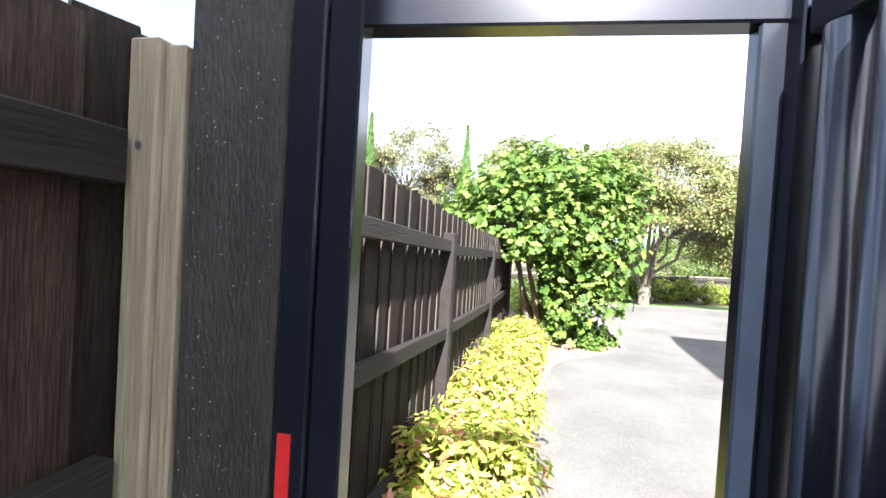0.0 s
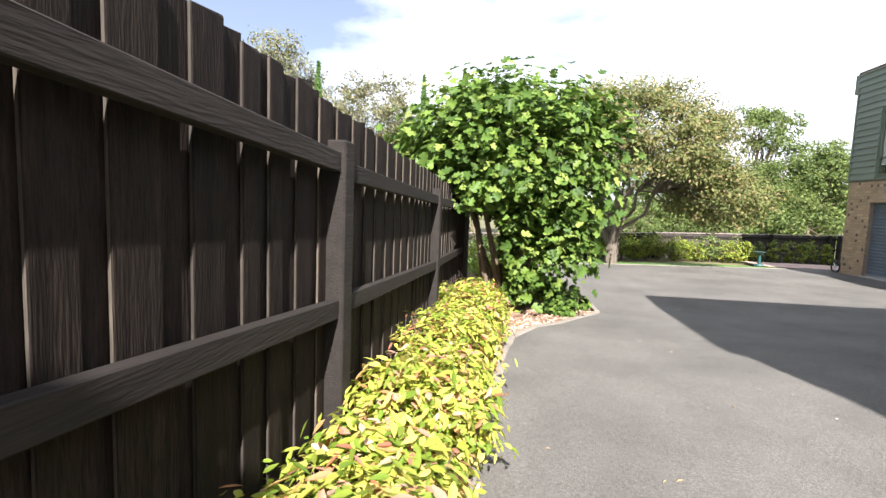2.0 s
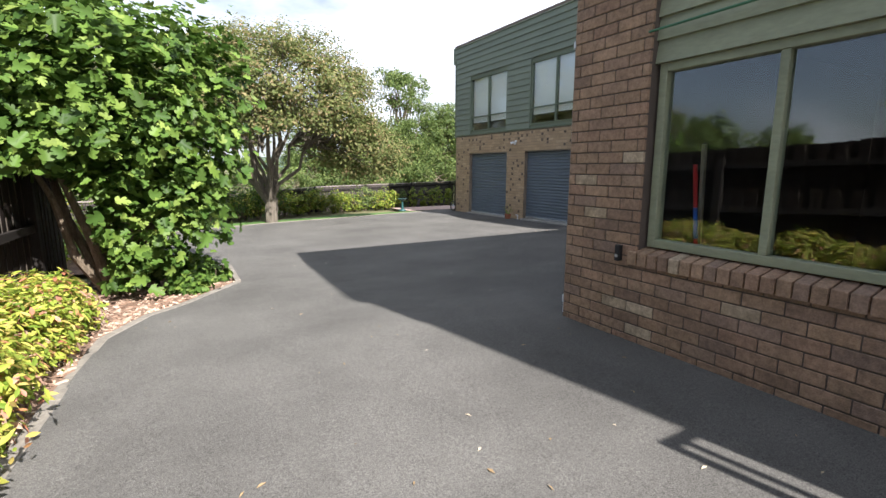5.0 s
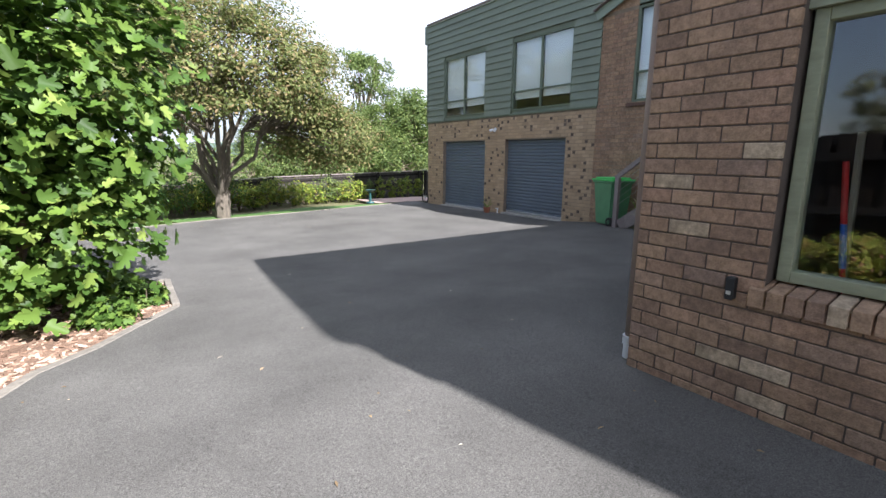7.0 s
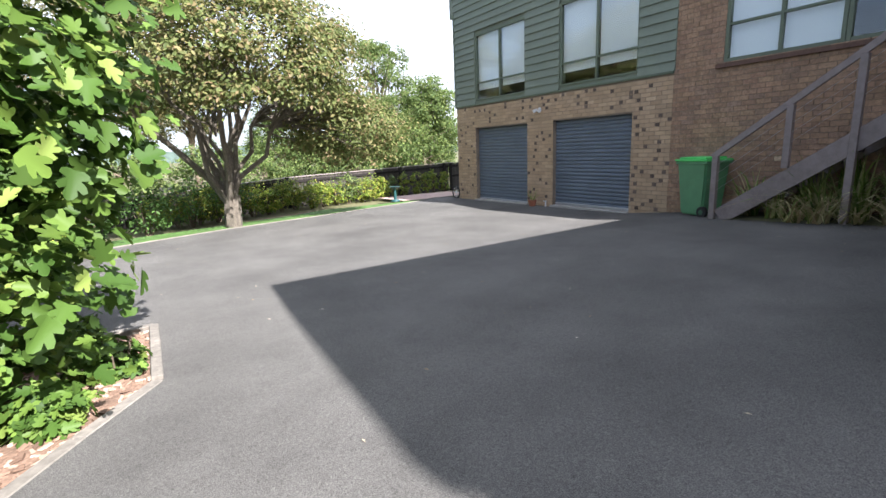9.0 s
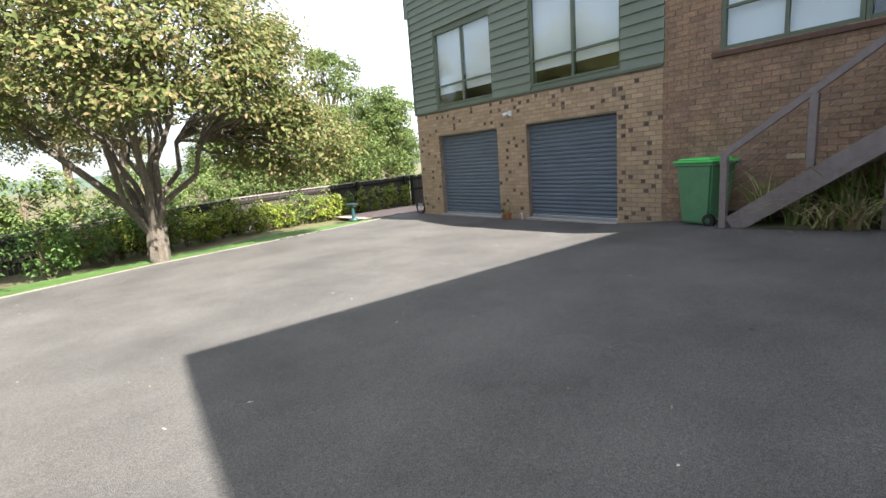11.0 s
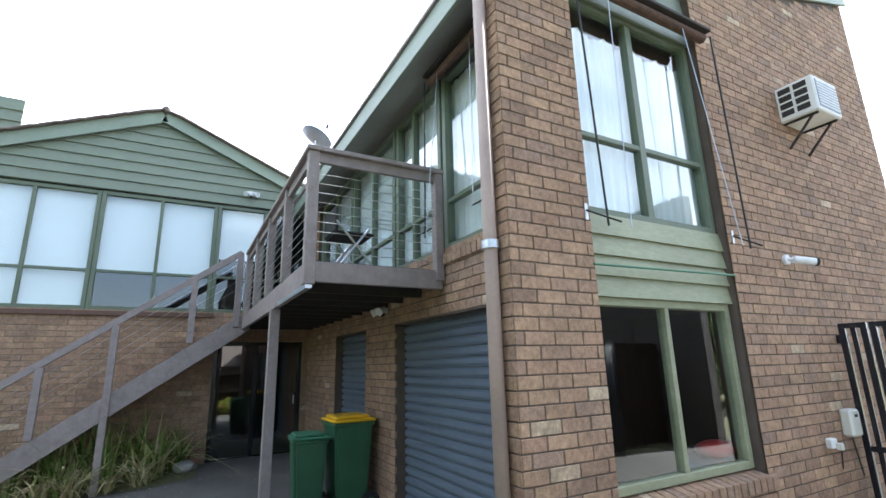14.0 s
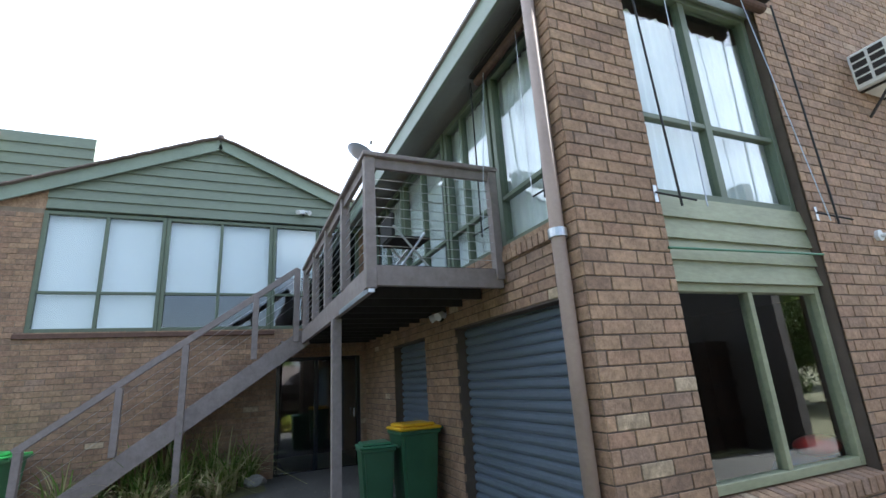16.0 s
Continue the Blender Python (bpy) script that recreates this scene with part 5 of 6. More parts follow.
def gum(seed, h, r, mat, leaf=0.42, n=150, per=30, bare=0.4, boughs=26):
    """A eucalypt or bush tree for the middle distance."""
    tree = thing("gum_tree", "tall grey green eucalypt with open crown", "tree", group="trees behind the garden")
    rg = random.Random(seed)
    bm = bmesh.new()
    limb(bm, (0, 0, -0.3), (rg.uniform(-0.4, 0.4), rg.uniform(-0.4, 0.4), h * 0.62), 0.02 * h + 0.06, 0.05, rg, 4, 0.06)
    _, _, c1 = clumps(seed, (0, 0, h * (bare + 1) / 2), (r, r, h * (1 - bare) / 2), boughs, 1, 0.01, 0.4)
    for c in c1:
        limb(bm, (0, 0, h * rg.uniform(0.3, 0.55)), c, 0.05, 0.015, rg, 3, 0.12)
    part("trunk", bm, M_BARK, tree)
    ps, ns = [], []
    for k, c in enumerate(c1):
        q, nq, _ = clumps(seed * 31 + k, c, (r * 0.40, r * 0.40, r * 0.28), max(4, n // boughs), per, 0.07 * r + 0.04, 0.3)
        ps.append(q)
        ns.append(nq)
    q, nq = np.concatenate(ps), np.concatenate(ns)
    leaves("crown", q, nq, np.random.default_rng(seed).uniform(leaf * 0.6, leaf * 1.2, len(q)), OVAL_LEAF, mat, tree, seed)
    return tree


protos = [gum(501, 10.0, 3.2, M_GUM, leaf=0.19, n=300, per=70, bare=0.35, boughs=34), gum(502, 8.0, 3.0, M_DARKLEAF, leaf=0.20, n=520, per=56, bare=0.12, boughs=90), gum(503, 5.0, 2.6, M_DARKLEAF, leaf=0.26, n=210, per=28, bare=0.05), gum(504, 9.0, 2.4, M_LILLY, leaf=0.19, n=250, per=64, bare=0.4, boughs=34), gum(505, 9.0, 1.9, M_DARKLEAF, leaf=0.16, n=150, per=56, bare=0.70, boughs=22)]
protos[1]["label"] = "dense green tree beyond the rear fence"
protos[2]["label"] = "low bushy tree beyond the rear fence"
protos[4]["label"] = "flat topped tree with bare leaning stem"
protos[3]["label"] = "olive brown eucalypt beyond the fence"
spots = [(0, -17.6, 35, 1.36, 0), (0, -10.8, 35, 1.14, 1), (3, -13.8, 34, 1.02, 2), (0, -2.6, 37, 1.12, 3), (3, 5.5, 44, 1.1, 0.6), (0, -22.8, 37, 1.15, 1.5), (3, -7.5, 36, 0.9, 0.3), (0, 2.2, 41, 1.15, 4),
         (1, 14.4, 31, 0.70, 0), (1, 17.6, 33, 0.90, 2), (1, 19.4, 35, 0.78, 1), (4, 14.9, 33, 0.97, 1), (1, 12.0, 33, 0.62, 3), (1, -5.5, -10.5, 0.75, 1), (1, -9.5, -12.0, 0.95, 2), (1, -4.0, -14.5, 0.9, 0), (1, -8.5, -6.5, 0.65, 4), (3, 13.0, 35, 0.66, 2), (1, 12.0, 30, 0.55, 5), (1, 9.0, 34, 0.6, 1),
         (2, -3, 25, 0.6, 0), (2, 1.0, 27, 0.55, 1), (2, 4.5, 29, 0.6, 2), (2, 8.0, 30, 0.6, 3), (2, 11, 28, 0.55, 4), (2, -8, 24, 0.75, 5), (2, -13, 26, 0.8, 1), (2, 14.5, 27, 0.55, 0.5), (2, -4.5, 20.5, 0.5, 2), (2, 24, 28, 0.7, 1), (2, 6.0, 25.5, 0.42, 3), (2, 9.5, 26, 0.42, 1),
         (0, -30, 12, 0.75, 0), (1, -33, 4, 0.7, 1), (0, -40, -8, 0.9, 2), (1, -36, 22, 0.7, 0), (1, -13.5, 15.5, 0.55, 2), (0, -16, 18.5, 0.52, 1), (2, -10.5, 12.0, 0.7, 3), (2, -11.5, 20, 0.8, 2), (1, 9.5, -10, 0.95, 3), (0, 16, -14, 0.9, 2), (2, 6.2, -4.5, 0.65, 1), (1, -10, -26, 0.9, 3), (0, 30, 8, 1, 1)]
used = set()
for k, x, y, s, a in spots:
    m = Matrix.Translation((x, y, gz(x, y) - 0.1)) @ Matrix.Rotation(a, 4, "Z") @ Matrix.Scale(s, 4)
    if k not in used:
        protos[k].matrix_basis = m
        used.add(k)
    else:
        t = copy_thing(protos[k], m)
        t.matrix_basis = m
for i, (x, y, h) in enumerate(((-10.3, 26, 9.0), (-12.4, 26.2, 7.5), (-4.6, 26, 8.3))):
    cy = thing("cypress_tree", "slender dark green pencil cypress", "tree", (x, y, gz(x, y)), group="pencil cypresses")
    part("trunk", rod((0, 0, -0.2), (0, 0, h * 0.8), 0.09, 0.02), M_BARK, cy)
    g5 = np.random.default_rng(i + 5)
    tt = g5.uniform(0.03, 1, 5200)
    rr = 0.48 * np.sin(np.pi * np.clip(tt, 0, 1) ** 0.6) * g5.uniform(0.6, 1.08, 5200) + 0.03
    aa = g5.uniform(0, 6.283, 5200)
    q = np.c_[rr * np.cos(aa), rr * np.sin(aa), tt * h]
    leaves("foliage", q, np.c_[np.cos(aa), np.sin(aa), 0.4 + 0 * aa], g5.uniform(0.12, 0.22, 5200), THIN_LEAF, M_CYPRESS, cy, i, droop=-1.2)

bm = bmesh.new()
prev = None
for k in range(73):
    a = k * math.tau / 72
    top = 9 + 6 * noise.noise((math.cos(a) * 2, math.sin(a) * 2, 3)) + 2.5 * noise.noise((math.cos(a) * 9, math.sin(a) * 9, 1))
    cur = [bm.verts.new((600 * math.cos(a), 600 * math.sin(a), -20)), bm.verts.new((600 * math.cos(a), 600 * math.sin(a), top * 1.6 - 4))]
    if prev:
        bm.faces.new([prev[0], cur[0], cur[1], prev[1]])
    prev = cur
tagged(part("backdrop", bm, material("far_wooded_hills", (0.10, 0.14, 0.12), 0.95, grain=(0.3, 0.3), stain=(0.02, 0.2))), "low blue green wooded hills on the horizon", "hills", kind="structure")

# ---- the neighbour's roof beyond the fence ----
nb_house = thing("neighbour_house", "low brick house with brown tiled hip roof", "house", (-17.5, 5.5, 0))
part("wall", box(-3.2, 3.2, -5.0, 4.0, -1.5, 1.75), M_BRICK_I, nb_house)
bm = bmesh.new()
eave = [bm.verts.new(p) for p in ((-3.7, -5.5, 1.7), (3.7, -5.5, 1.7), (3.7, 4.5, 1.7), (-3.7, 4.5, 1.7))]
ridge = [bm.verts.new(p) for p in ((0, -2.2, 3.1), (0, 1.2, 3.1))]
for f in ((eave[0], eave[1], ridge[0]), (eave[1], eave[2], ridge[1], ridge[0]), (eave[2], eave[3], ridge[1]), (eave[3], eave[0], ridge[0], ridge[1]), eave[::-1]):
    bm.faces.new(f)
part("roof", bm, M_TILE, nb_house)
for k in range(9):
    z = 1.78 + k * 0.155
    x = 3.7 * (3.1 - z) / 1.4
    part("tile_course", beam((x, lerp(-5.5, -2.2, (z - 1.7) / 1.4), z), (x, lerp(4.5, 1.2, (z - 1.7) / 1.4), z), 0.05, 0.03), M_TILE, nb_house)

# ---- strappy plants under the stair ----
def strap_plant(at, n, h, seed, mat, label, lean_range, widths):
    s = thing("strap_plant", label, "plant", at, group="strap leaved plants")
    rs = random.Random(seed)
    verts, faces = [], []
    for _ in range(n):
        a = rs.uniform(0, 6.28)
        L, w, lean = h * rs.uniform(0.45, 1.25), rs.uniform(*widths), rs.uniform(*lean_range)
        bx, by = rs.uniform(-0.12, 0.12), rs.uniform(-0.12, 0.12)
        b = len(verts)
        for k in range(5):
            t = k / 4
            out = L * lean * t ** 1.6
            up = L * (t - 0.55 * lean * t * t * t)
            ww = w * (1 - t * 0.85)
            for sd in (-1, 1):
                verts.append((bx + math.cos(a) * out - math.sin(a) * ww * sd, by + math.sin(a) * out + math.cos(a) * ww * sd, max(0.0, up)))
        for k in range(4):
            faces.append((b + 2 * k, b + 2 * k + 1, b + 2 * k + 3, b + 2 * k + 2))
    me = bpy.data.meshes.new("blades")
    me.from_pydata(verts, [], faces)
    part_mesh("foliage", me, mat, s)


M_STRAW = leaf_mat("straw_leaf", [(0, (0.20, 0.26, 0.07)), (0.4, (0.40, 0.38, 0.17)), (0.75, (0.55, 0.48, 0.27)), (1, (0.36, 0.26, 0.15))], 0.3)
for i, (x, y, h) in enumerate(((10.35, 9.25, 0.75), (10.1, 8.75, 0.55), (10.3, 8.4, 0.85), (10.05, 8.2, 0.75), (10.4, 7.95, 1.0), (10.1, 7.75, 0.85), (10.45, 7.45, 0.9), (10.2, 7.15, 0.85), (10.5, 6.85, 0.7))):
    strap_plant((x, y, gz(x, y)), 60, h * 1.12, 700 + i, M_BLADE, "clump of upright dark green sword leaves", (0.1, 1.0), (0.014, 0.030))
for i, (x, y, h) in enumerate(((9.78, 8.4, 0.5), (9.72, 8.08, 0.62), (9.9, 7.3, 0.68), (9.82, 7.72, 0.36))):
    strap_plant((x, y, gz(x, y)), 38, h * 1.3, 730 + i, M_STRAW, "low clump of arching pale straw blades", (0.6, 1.6), (0.012, 0.024))
rs = random.Random(33)
bm = bmesh.new()
bmesh.ops.create_icosphere(bm, subdivisions=2, radius=0.17, matrix=Matrix.Diagonal((1.2, 1, 0.7, 1)))
for v in bm.verts:
    v.co += v.normal * 0.05 * noise.noise(v.co * 7)
tagged(part("stone", bm, M_CONCRETE), "rough grey stone beside the glass door", "stone").location = (10.4, 6.72, gz(10.4, 6.72) + 0.05)
rows_s = [(y, 9.72 + 0.06 * math.sin(y * 5), FX + 0.05) for y in steps(6.6, 9.35, 0.25)]
sheet("garden_bed", rows_s, M_SOIL, "dark soil and litter bed under the stair", "garden bed", 4, 0.012)

# ---- bed edging ----
M_EDGING = material("weathered_edging_timber", (0.20, 0.18, 0.15), 0.9, grain=(20, 0.25), stain=(3, 0.25), bump=0.5, bump_scale=40)
edge_pts = [(piece(y, LEFT_EDGE), y) for y in (1.2, 2.2, 3.4, 4.6, 5.6, 6.9, 7.6, 7.95, 8.4, 8.98, 9.7, 10.41)] + [(0.9, 10.43), (0.25, 10.45)]
edging = thing("garden_edging", "weathered pale timber and concrete garden edging", "edging")
for (xa, ya), (xb, yb2) in zip(edge_pts, edge_pts[1:]):
    part("edging_board", beam((xa - 0.02, ya, gz(xa, ya) - 0.03), (xb - 0.02, yb2, gz(xb, yb2) - 0.03), 0.085 if ya < 8.95 else 0.075, 0.075 if ya < 8.95 else 0.13, 0.006), M_EDGING, edging)
edge2 = thing("lawn_edging", "thin pale edging between lawn and asphalt", "edging")
lp = [(x, y) for y, x in LAWN_EDGE[1:]]
for (xa, ya), (xb, yb2) in zip(lp, lp[1:]):
    part("edging_board", beam((xa, ya, gz(xa, ya)), (xb, yb2, gz(xb, yb2)), 0.035, 0.04, 0.004), M_EDGING, edge2)

# ---- small fittings ----
def awning(label, O, U, N, u0, u1, z_top, z_low):
    """A rolled up canvas awning: cover board, canvas roll, two arms and cords."""
    O, U, N = Vector(O), Vector(U), Vector(N)
    a = thing("awning", label, "awning", group="window awnings")

    def at(u, z, d):
        return O + U * u + Vector((0, 0, z)) + N * d

    part("cover", beam(at(u0, z_top, 0.07), at(u1, z_top, 0.07), 0.16, 0.03, 0.004), M_DECK_DARK, a)
    part("canvas_roll", rod(at(u0 + 0.03, z_top - 0.06, 0.07), at(u1 - 0.03, z_top - 0.06, 0.07), 0.045, n=12), material("awning_canvas_" + str(len(bpy.data.materials)), (0.09, 0.05, 0.035), 0.9, grain=(30, 0.3), stain=(6, 0.3)), a)
    for u, s in ((u0 - 0.02, 1), (u1 + 0.02, -1)):
        part("arm", rod(at(u, z_top - 0.05, 0.12), at(u + 0.04 * s, z_low, 0.16), 0.008, n=6), M_RUBBER, a)
        part("bracket", rod(at(u, z_low + 0.15, 0.01), at(u + 0.05 * s, z_low, 0.26), 0.007, n=6), M_RUBBER, a)
        b0, b1 = at(u - 0.015, z_low + 0.08, 0.008), at(u + 0.015, z_low + 0.20, 0.012)
        part("wall_plate", box(min(b0.x, b1.x), max(b0.x, b1.x), min(b0.y, b1.y), max(b0.y, b1.y), b0.z, b1.z), M_GALV, a)
        part("cord", rod(at(lerp(u, (u0 + u1) / 2, 0.45), z_top - 0.05, 0.10), at(lerp(u, (u0 + u1) / 2, 0.25), z_low, 0.2), 0.004, n=5), M_GALV, a)
    return a


awning("rolled brown canvas awning above a window", (WX, 0, 0), (0, 1, 0), (-1, 0, 0), BAY0 - 0.05, BAY1 + 0.02, 4.62, 2.45)
awning("rolled brown canvas awning over the balcony window", (0, NW, 0), (1, 0, 0), (0, 1, 0), 4.36, 5.42, 4.46, 2.72)

ac = thing("air_conditioner", "white box window air conditioner on brackets", "air conditioner", (WX, 1.16, 4.02))
part("casing", box(-0.36, 0.02, -0.26, 0.26, 0.0, 0.40, 0.012), M_WHITE, ac)
for r in range(4):
    for c in range(2):
        part("vent", box(-0.30 + c * 0.15, -0.18 + c * 0.15, 0.2605, 0.268, 0.05 + r * 0.085, 0.11 + r * 0.085), M_DECK_DARK, ac)
part("grille", box(-0.3675, -0.3605, -0.22, 0.22, 0.04, 0.36, 0.003), material("bluish_grille", (0.30, 0.38, 0.47), 0.5, grain=(120, 0.3)), ac, "blue grey rear grille")
for k in range(9):
    part("grille_bar", box(-0.373, -0.368, -0.21, 0.21, 0.06 + k * 0.034, 0.072 + k * 0.034), M_WHITE, ac)
for s in (-0.2, 0.2):
    part("bracket", beam((-0.28, s, -0.01), (-0.01, s, -0.30), 0.02, 0.02), M_DECK_DARK, ac)
    part("bracket", beam((-0.33, s, -0.012), (0.0, s, -0.012), 0.02, 0.02), M_DECK_DARK, ac)

camr = thing("security_camera", "white bullet security camera on a round base", "security camera", (WX, 1.92, 2.45))
part("base", rod((0.0, 0, 0), (-0.035, 0, 0), 0.05, n=16), M_PVC, camr)
part("arm", rod((-0.03, 0, 0), (-0.09, -0.03, -0.005), 0.018, n=10), M_PVC, camr)
part("body", rod((-0.07, -0.02, -0.005), (-0.19, -0.17, -0.04), 0.036, n=14), M_PVC, camr)
part("hood", rod((-0.185, -0.163, -0.038), (-0.20, -0.18, -0.042), 0.039, n=14), M_RUBBER, camr)

box1 = thing("gate_control_box", "cream plastic gate control box with cable", "control box", (WX, 1.42, 0.82))
part("casing", box(-0.10, -0.004, -0.09, 0.09, 0.0, 0.24, 0.018), M_CREAM, box1)
part("badge", box(-0.104, -0.1005, -0.035, 0.02, 0.17, 0.195), M_RUBBER, box1)
part("cable", rod((-0.03, -0.02, 0.0), (-0.03, -0.10, -0.35), 0.006, n=6), M_RUBBER, box1)
box2 = thing("weatherproof_socket", "small white weatherproof power outlet", "power outlet", (WX, 1.80, 0.75))
part("casing", box(-0.06, -0.004, -0.05, 0.05, 0, 0.085, 0.01), M_WHITE, box2)
part("plug", box(-0.11, -0.06, -0.04, 0.0, -0.01, 0.05, 0.008), M_CREAM, box2)
part("cable", rod((-0.09, -0.02, 0), (-0.03, -0.12, -0.18), 0.006, n=6), M_RUBBER, box2)
blk = thing("door_sensor", "small black sensor box on the brick wall", "sensor", (WX, 4.60, 0.565))
part("casing", box(-0.055, -0.007, -0.022, 0.022, 0.0, 0.125, 0.006), M_RUBBER, blk)
part("lens", box(-0.058, -0.0555, -0.012, 0.012, 0.03, 0.05), M_GALV, blk)
tagged(part("conduit", rod((WX - 0.012, BAY0, 2.24), (WX - 0.012, BAY1 + 0.02, 2.21), 0.009, n=8), M_DARKGREEN), "thin dark green conduit along the boards", "conduit")


def twin_light(label, at, out):
    l = thing("security_light", label, "security light", at, group="security lights")
    o = Vector(out)
    s = Vector((-o.y, o.x, 0))
    part("base", rod((0, 0, 0), o * 0.035, 0.05, n=14), M_PVC, l)
    for sg in (-1, 1):
        a = o * 0.05 + s * 0.05 * sg
        part("lamp", rod(a, a + o * 0.09 + s * 0.06 * sg + Vector((0, 0, -0.05)), 0.03, 0.048, n=14), M_PVC, l)
    part("sensor", rod(o * 0.03 + Vector((0, 0, -0.05)), o * 0.07 + Vector((0, 0, -0.08)), 0.022, n=10), M_RUBBER, l)
    return l


twin_light("white twin security light on the brick pier", (FX - 0.005, 14.66, 2.12), (-1, 0, 0))
twin_light("white twin security light under the balcony", (6.75, NW + 0.008, 2.20), (0, 1, 0))
twin_light("small white security light on the gable", (FX - 0.02, 6.05, 4.78), (-1, 0, 0))

dish = thing("satellite_dish", "grey satellite dish on a short mast", "satellite dish", (11.3, 4.62, 6.05))
bm = bmesh.new()
bmesh.ops.create_uvsphere(bm, u_segments=24, v_segments=12, radius=0.72, matrix=Matrix.Rotation(radians(0), 4, "X"))
bmesh.ops.delete(bm, geom=[v for v in bm.verts if v.co.z > -0.53], context="VERTS")
bmesh.ops.transform(bm, verts=bm.verts[:], matrix=Matrix.Translation((0, -0.1, 0.86)) @ Matrix.Rotation(radians(28), 4, "X") @ Matrix.Translation((0, 0, 0.2)))
ob = part("reflector", bm, material("dish_grey", (0.10, 0.115, 0.14), 0.5, stain=(5, 0.1)), dish, smooth=True)
sol = ob.modifiers.new("thick", "SOLIDIFY")
sol.thickness = 0.012
part("mast", rod((0, 0.12, 0.46), (0, 0.12, -1.30), 0.024), M_GALV, dish)
part("feed_arm", rod((0, 0.14, 0.42), (0.0, -0.12, 0.80), 0.018), M_GALV, dish)
part("feed", rod((0, -0.12, 0.76), (0, -0.13, 0.85), 0.03), M_RUBBER, dish)

pot = thing("pot_plant", "small terracotta pot with a spiky plant", "pot plant", (FX - 0.22, 14.72, gz(FX, 14.7)))
part("pot", rod((0, 0, 0), (0, 0, 0.16), 0.08, 0.115, n=18), M_TERRA, pot)
rs = random.Random(9)
bm = bmesh.new()
for k in range(9):
    a = rs.uniform(0, 6.28)
    put_rod(bm, (0, 0, 0.14), (math.cos(a) * 0.2, math.sin(a) * 0.2, rs.uniform(0.3, 0.55)), 0.012, 0.003, n=5)
part("foliage", bm, M_BLADE, pot)
tap = thing("garden_tap", "white plastic pipe stub by the garage", "tap", (FX - 0.10, 14.35, gz(FX, 14.3)))
part("pipe", rod((0, 0, 0), (0, 0, 0.16), 0.02), M_PVC, tap)
part("spout", rod((0, 0, 0.14), (-0.07, 0, 0.15), 0.015), M_PVC, tap)

wheel = thing("cart_wheel", "black spoked cart wheel leaning by the garage corner", "wheel", (FX - 0.02, 18.62, gz(FX, 18.6)))
bm = bmesh.new()
ring = [(0.20 * math.cos(k * math.tau / 24), 0.20 + 0.20 * math.sin(k * math.tau / 24)) for k in range(24)]
for (ya, za), (yb2, zb2) in zip(ring, ring[1:] + ring[:1]):
    put_rod(bm, (0, ya, za), (0, yb2, zb2), 0.022, n=8)
part("tyre", bm, M_RUBBER, wheel)
for k in range(8):
    part("spoke", rod((0, 0, 0.20), (0, ring[k * 3][0], ring[k * 3][1]), 0.005, n=6), M_GALV, wheel)
part("hub", rod((-0.03, 0, 0.20), (0.03, 0, 0.20), 0.025, n=12), M_GALV, wheel)

M_TEAL = material("dark_teal_glaze", (0.025, 0.085, 0.085), 0.35, stain=(8, 0.15))
bath = thing("bird_bath", "small dark green pedestal bird bath", "bird bath", (8.95, 19.75, gz(8.95, 19.75)))
part("base", rod((0, 0, 0), (0, 0, 0.06), 0.16, 0.12, n=16), M_TEAL, bath)
part("stem", rod((0, 0, 0.06), (0, 0, 0.42), 0.05, 0.04, n=12), M_TEAL, bath)
part("bowl", rod((0, 0, 0.42), (0, 0, 0.50), 0.08, 0.2, n=18), M_TEAL, bath)

chair = thing("folding_chair", "folded metal deck chair leaning on the balcony", "chair", (6.0, 5.55, DKZ))
for sx in (-0.2, 0.2):
    part("leg", rod((sx, -0.25, 0.0), (sx, 0.2, 0.52), 0.012), M_GALV, chair)
    part("leg", rod((sx, 0.22, 0.0), (sx, -0.12, 0.46), 0.012), M_GALV, chair)
part("seat", box(-0.2, 0.2, -0.18, 0.2, 0.40, 0.425, 0.008), M_RUBBER, chair)
part("backrest", box(-0.2, 0.2, 0.18, 0.215, 0.42, 0.66, 0.008), M_RUBBER, chair)

# things seen through the lower window
pole = thing("broom", "red and blue handled broom leaning indoors", "broom", (WX + 0.38, 4.16, 0.0))
part("handle", rod((0, 0, 0.0), (0.02, 0.10, 0.75), 0.014), M_RED, pole)
part("grip", rod((0.02, 0.10, 0.75), (0.026, 0.128, 0.98), 0.016), M_BLUE, pole)
part("handle_top", rod((0.026, 0.128, 0.98), (0.034, 0.165, 1.30), 0.015), M_RED, pole)
stick = thing("timber_stake", "plain timber stake leaning beside the broom", "stake", (WX + 0.45, 4.24, 0.0))
part("stake", beam((0, 0, 0), (0.0, 0.05, 1.45), 0.03, 0.03, 0.003), M_PALE_TIMBER, stick)
toy = thing("play_tunnel", "crumpled blue and red plastic play cover", "toy", (WX + 0.45, 2.72, 0.0))
bm = bmesh.new()
bmesh.ops.create_icosphere(bm, subdivisions=3, radius=0.34, matrix=Matrix.Translation((0, 0, 0.48)) @ Matrix.Diagonal((1, 1.2, 0.85, 1)))
for v in bm.verts:
    v.co += v.normal * 0.05 * noise.noise(v.co * 5)
    v.co.z = max(0.0, v.co.z)
part("cover", bm, material("blue_plastic_sheet", (0.04, 0.22, 0.52), 0.35, stain=(5, 0.2)), toy, smooth=True)
bm = bmesh.new()
bmesh.ops.create_icosphere(bm, subdivisions=3, radius=0.14, matrix=Matrix.Translation((-0.1, 0.16, 0.80)) @ Matrix.Diagonal((1, 1.5, 0.55, 1)))
part("cap", bm, M_RED, toy, smooth=True)

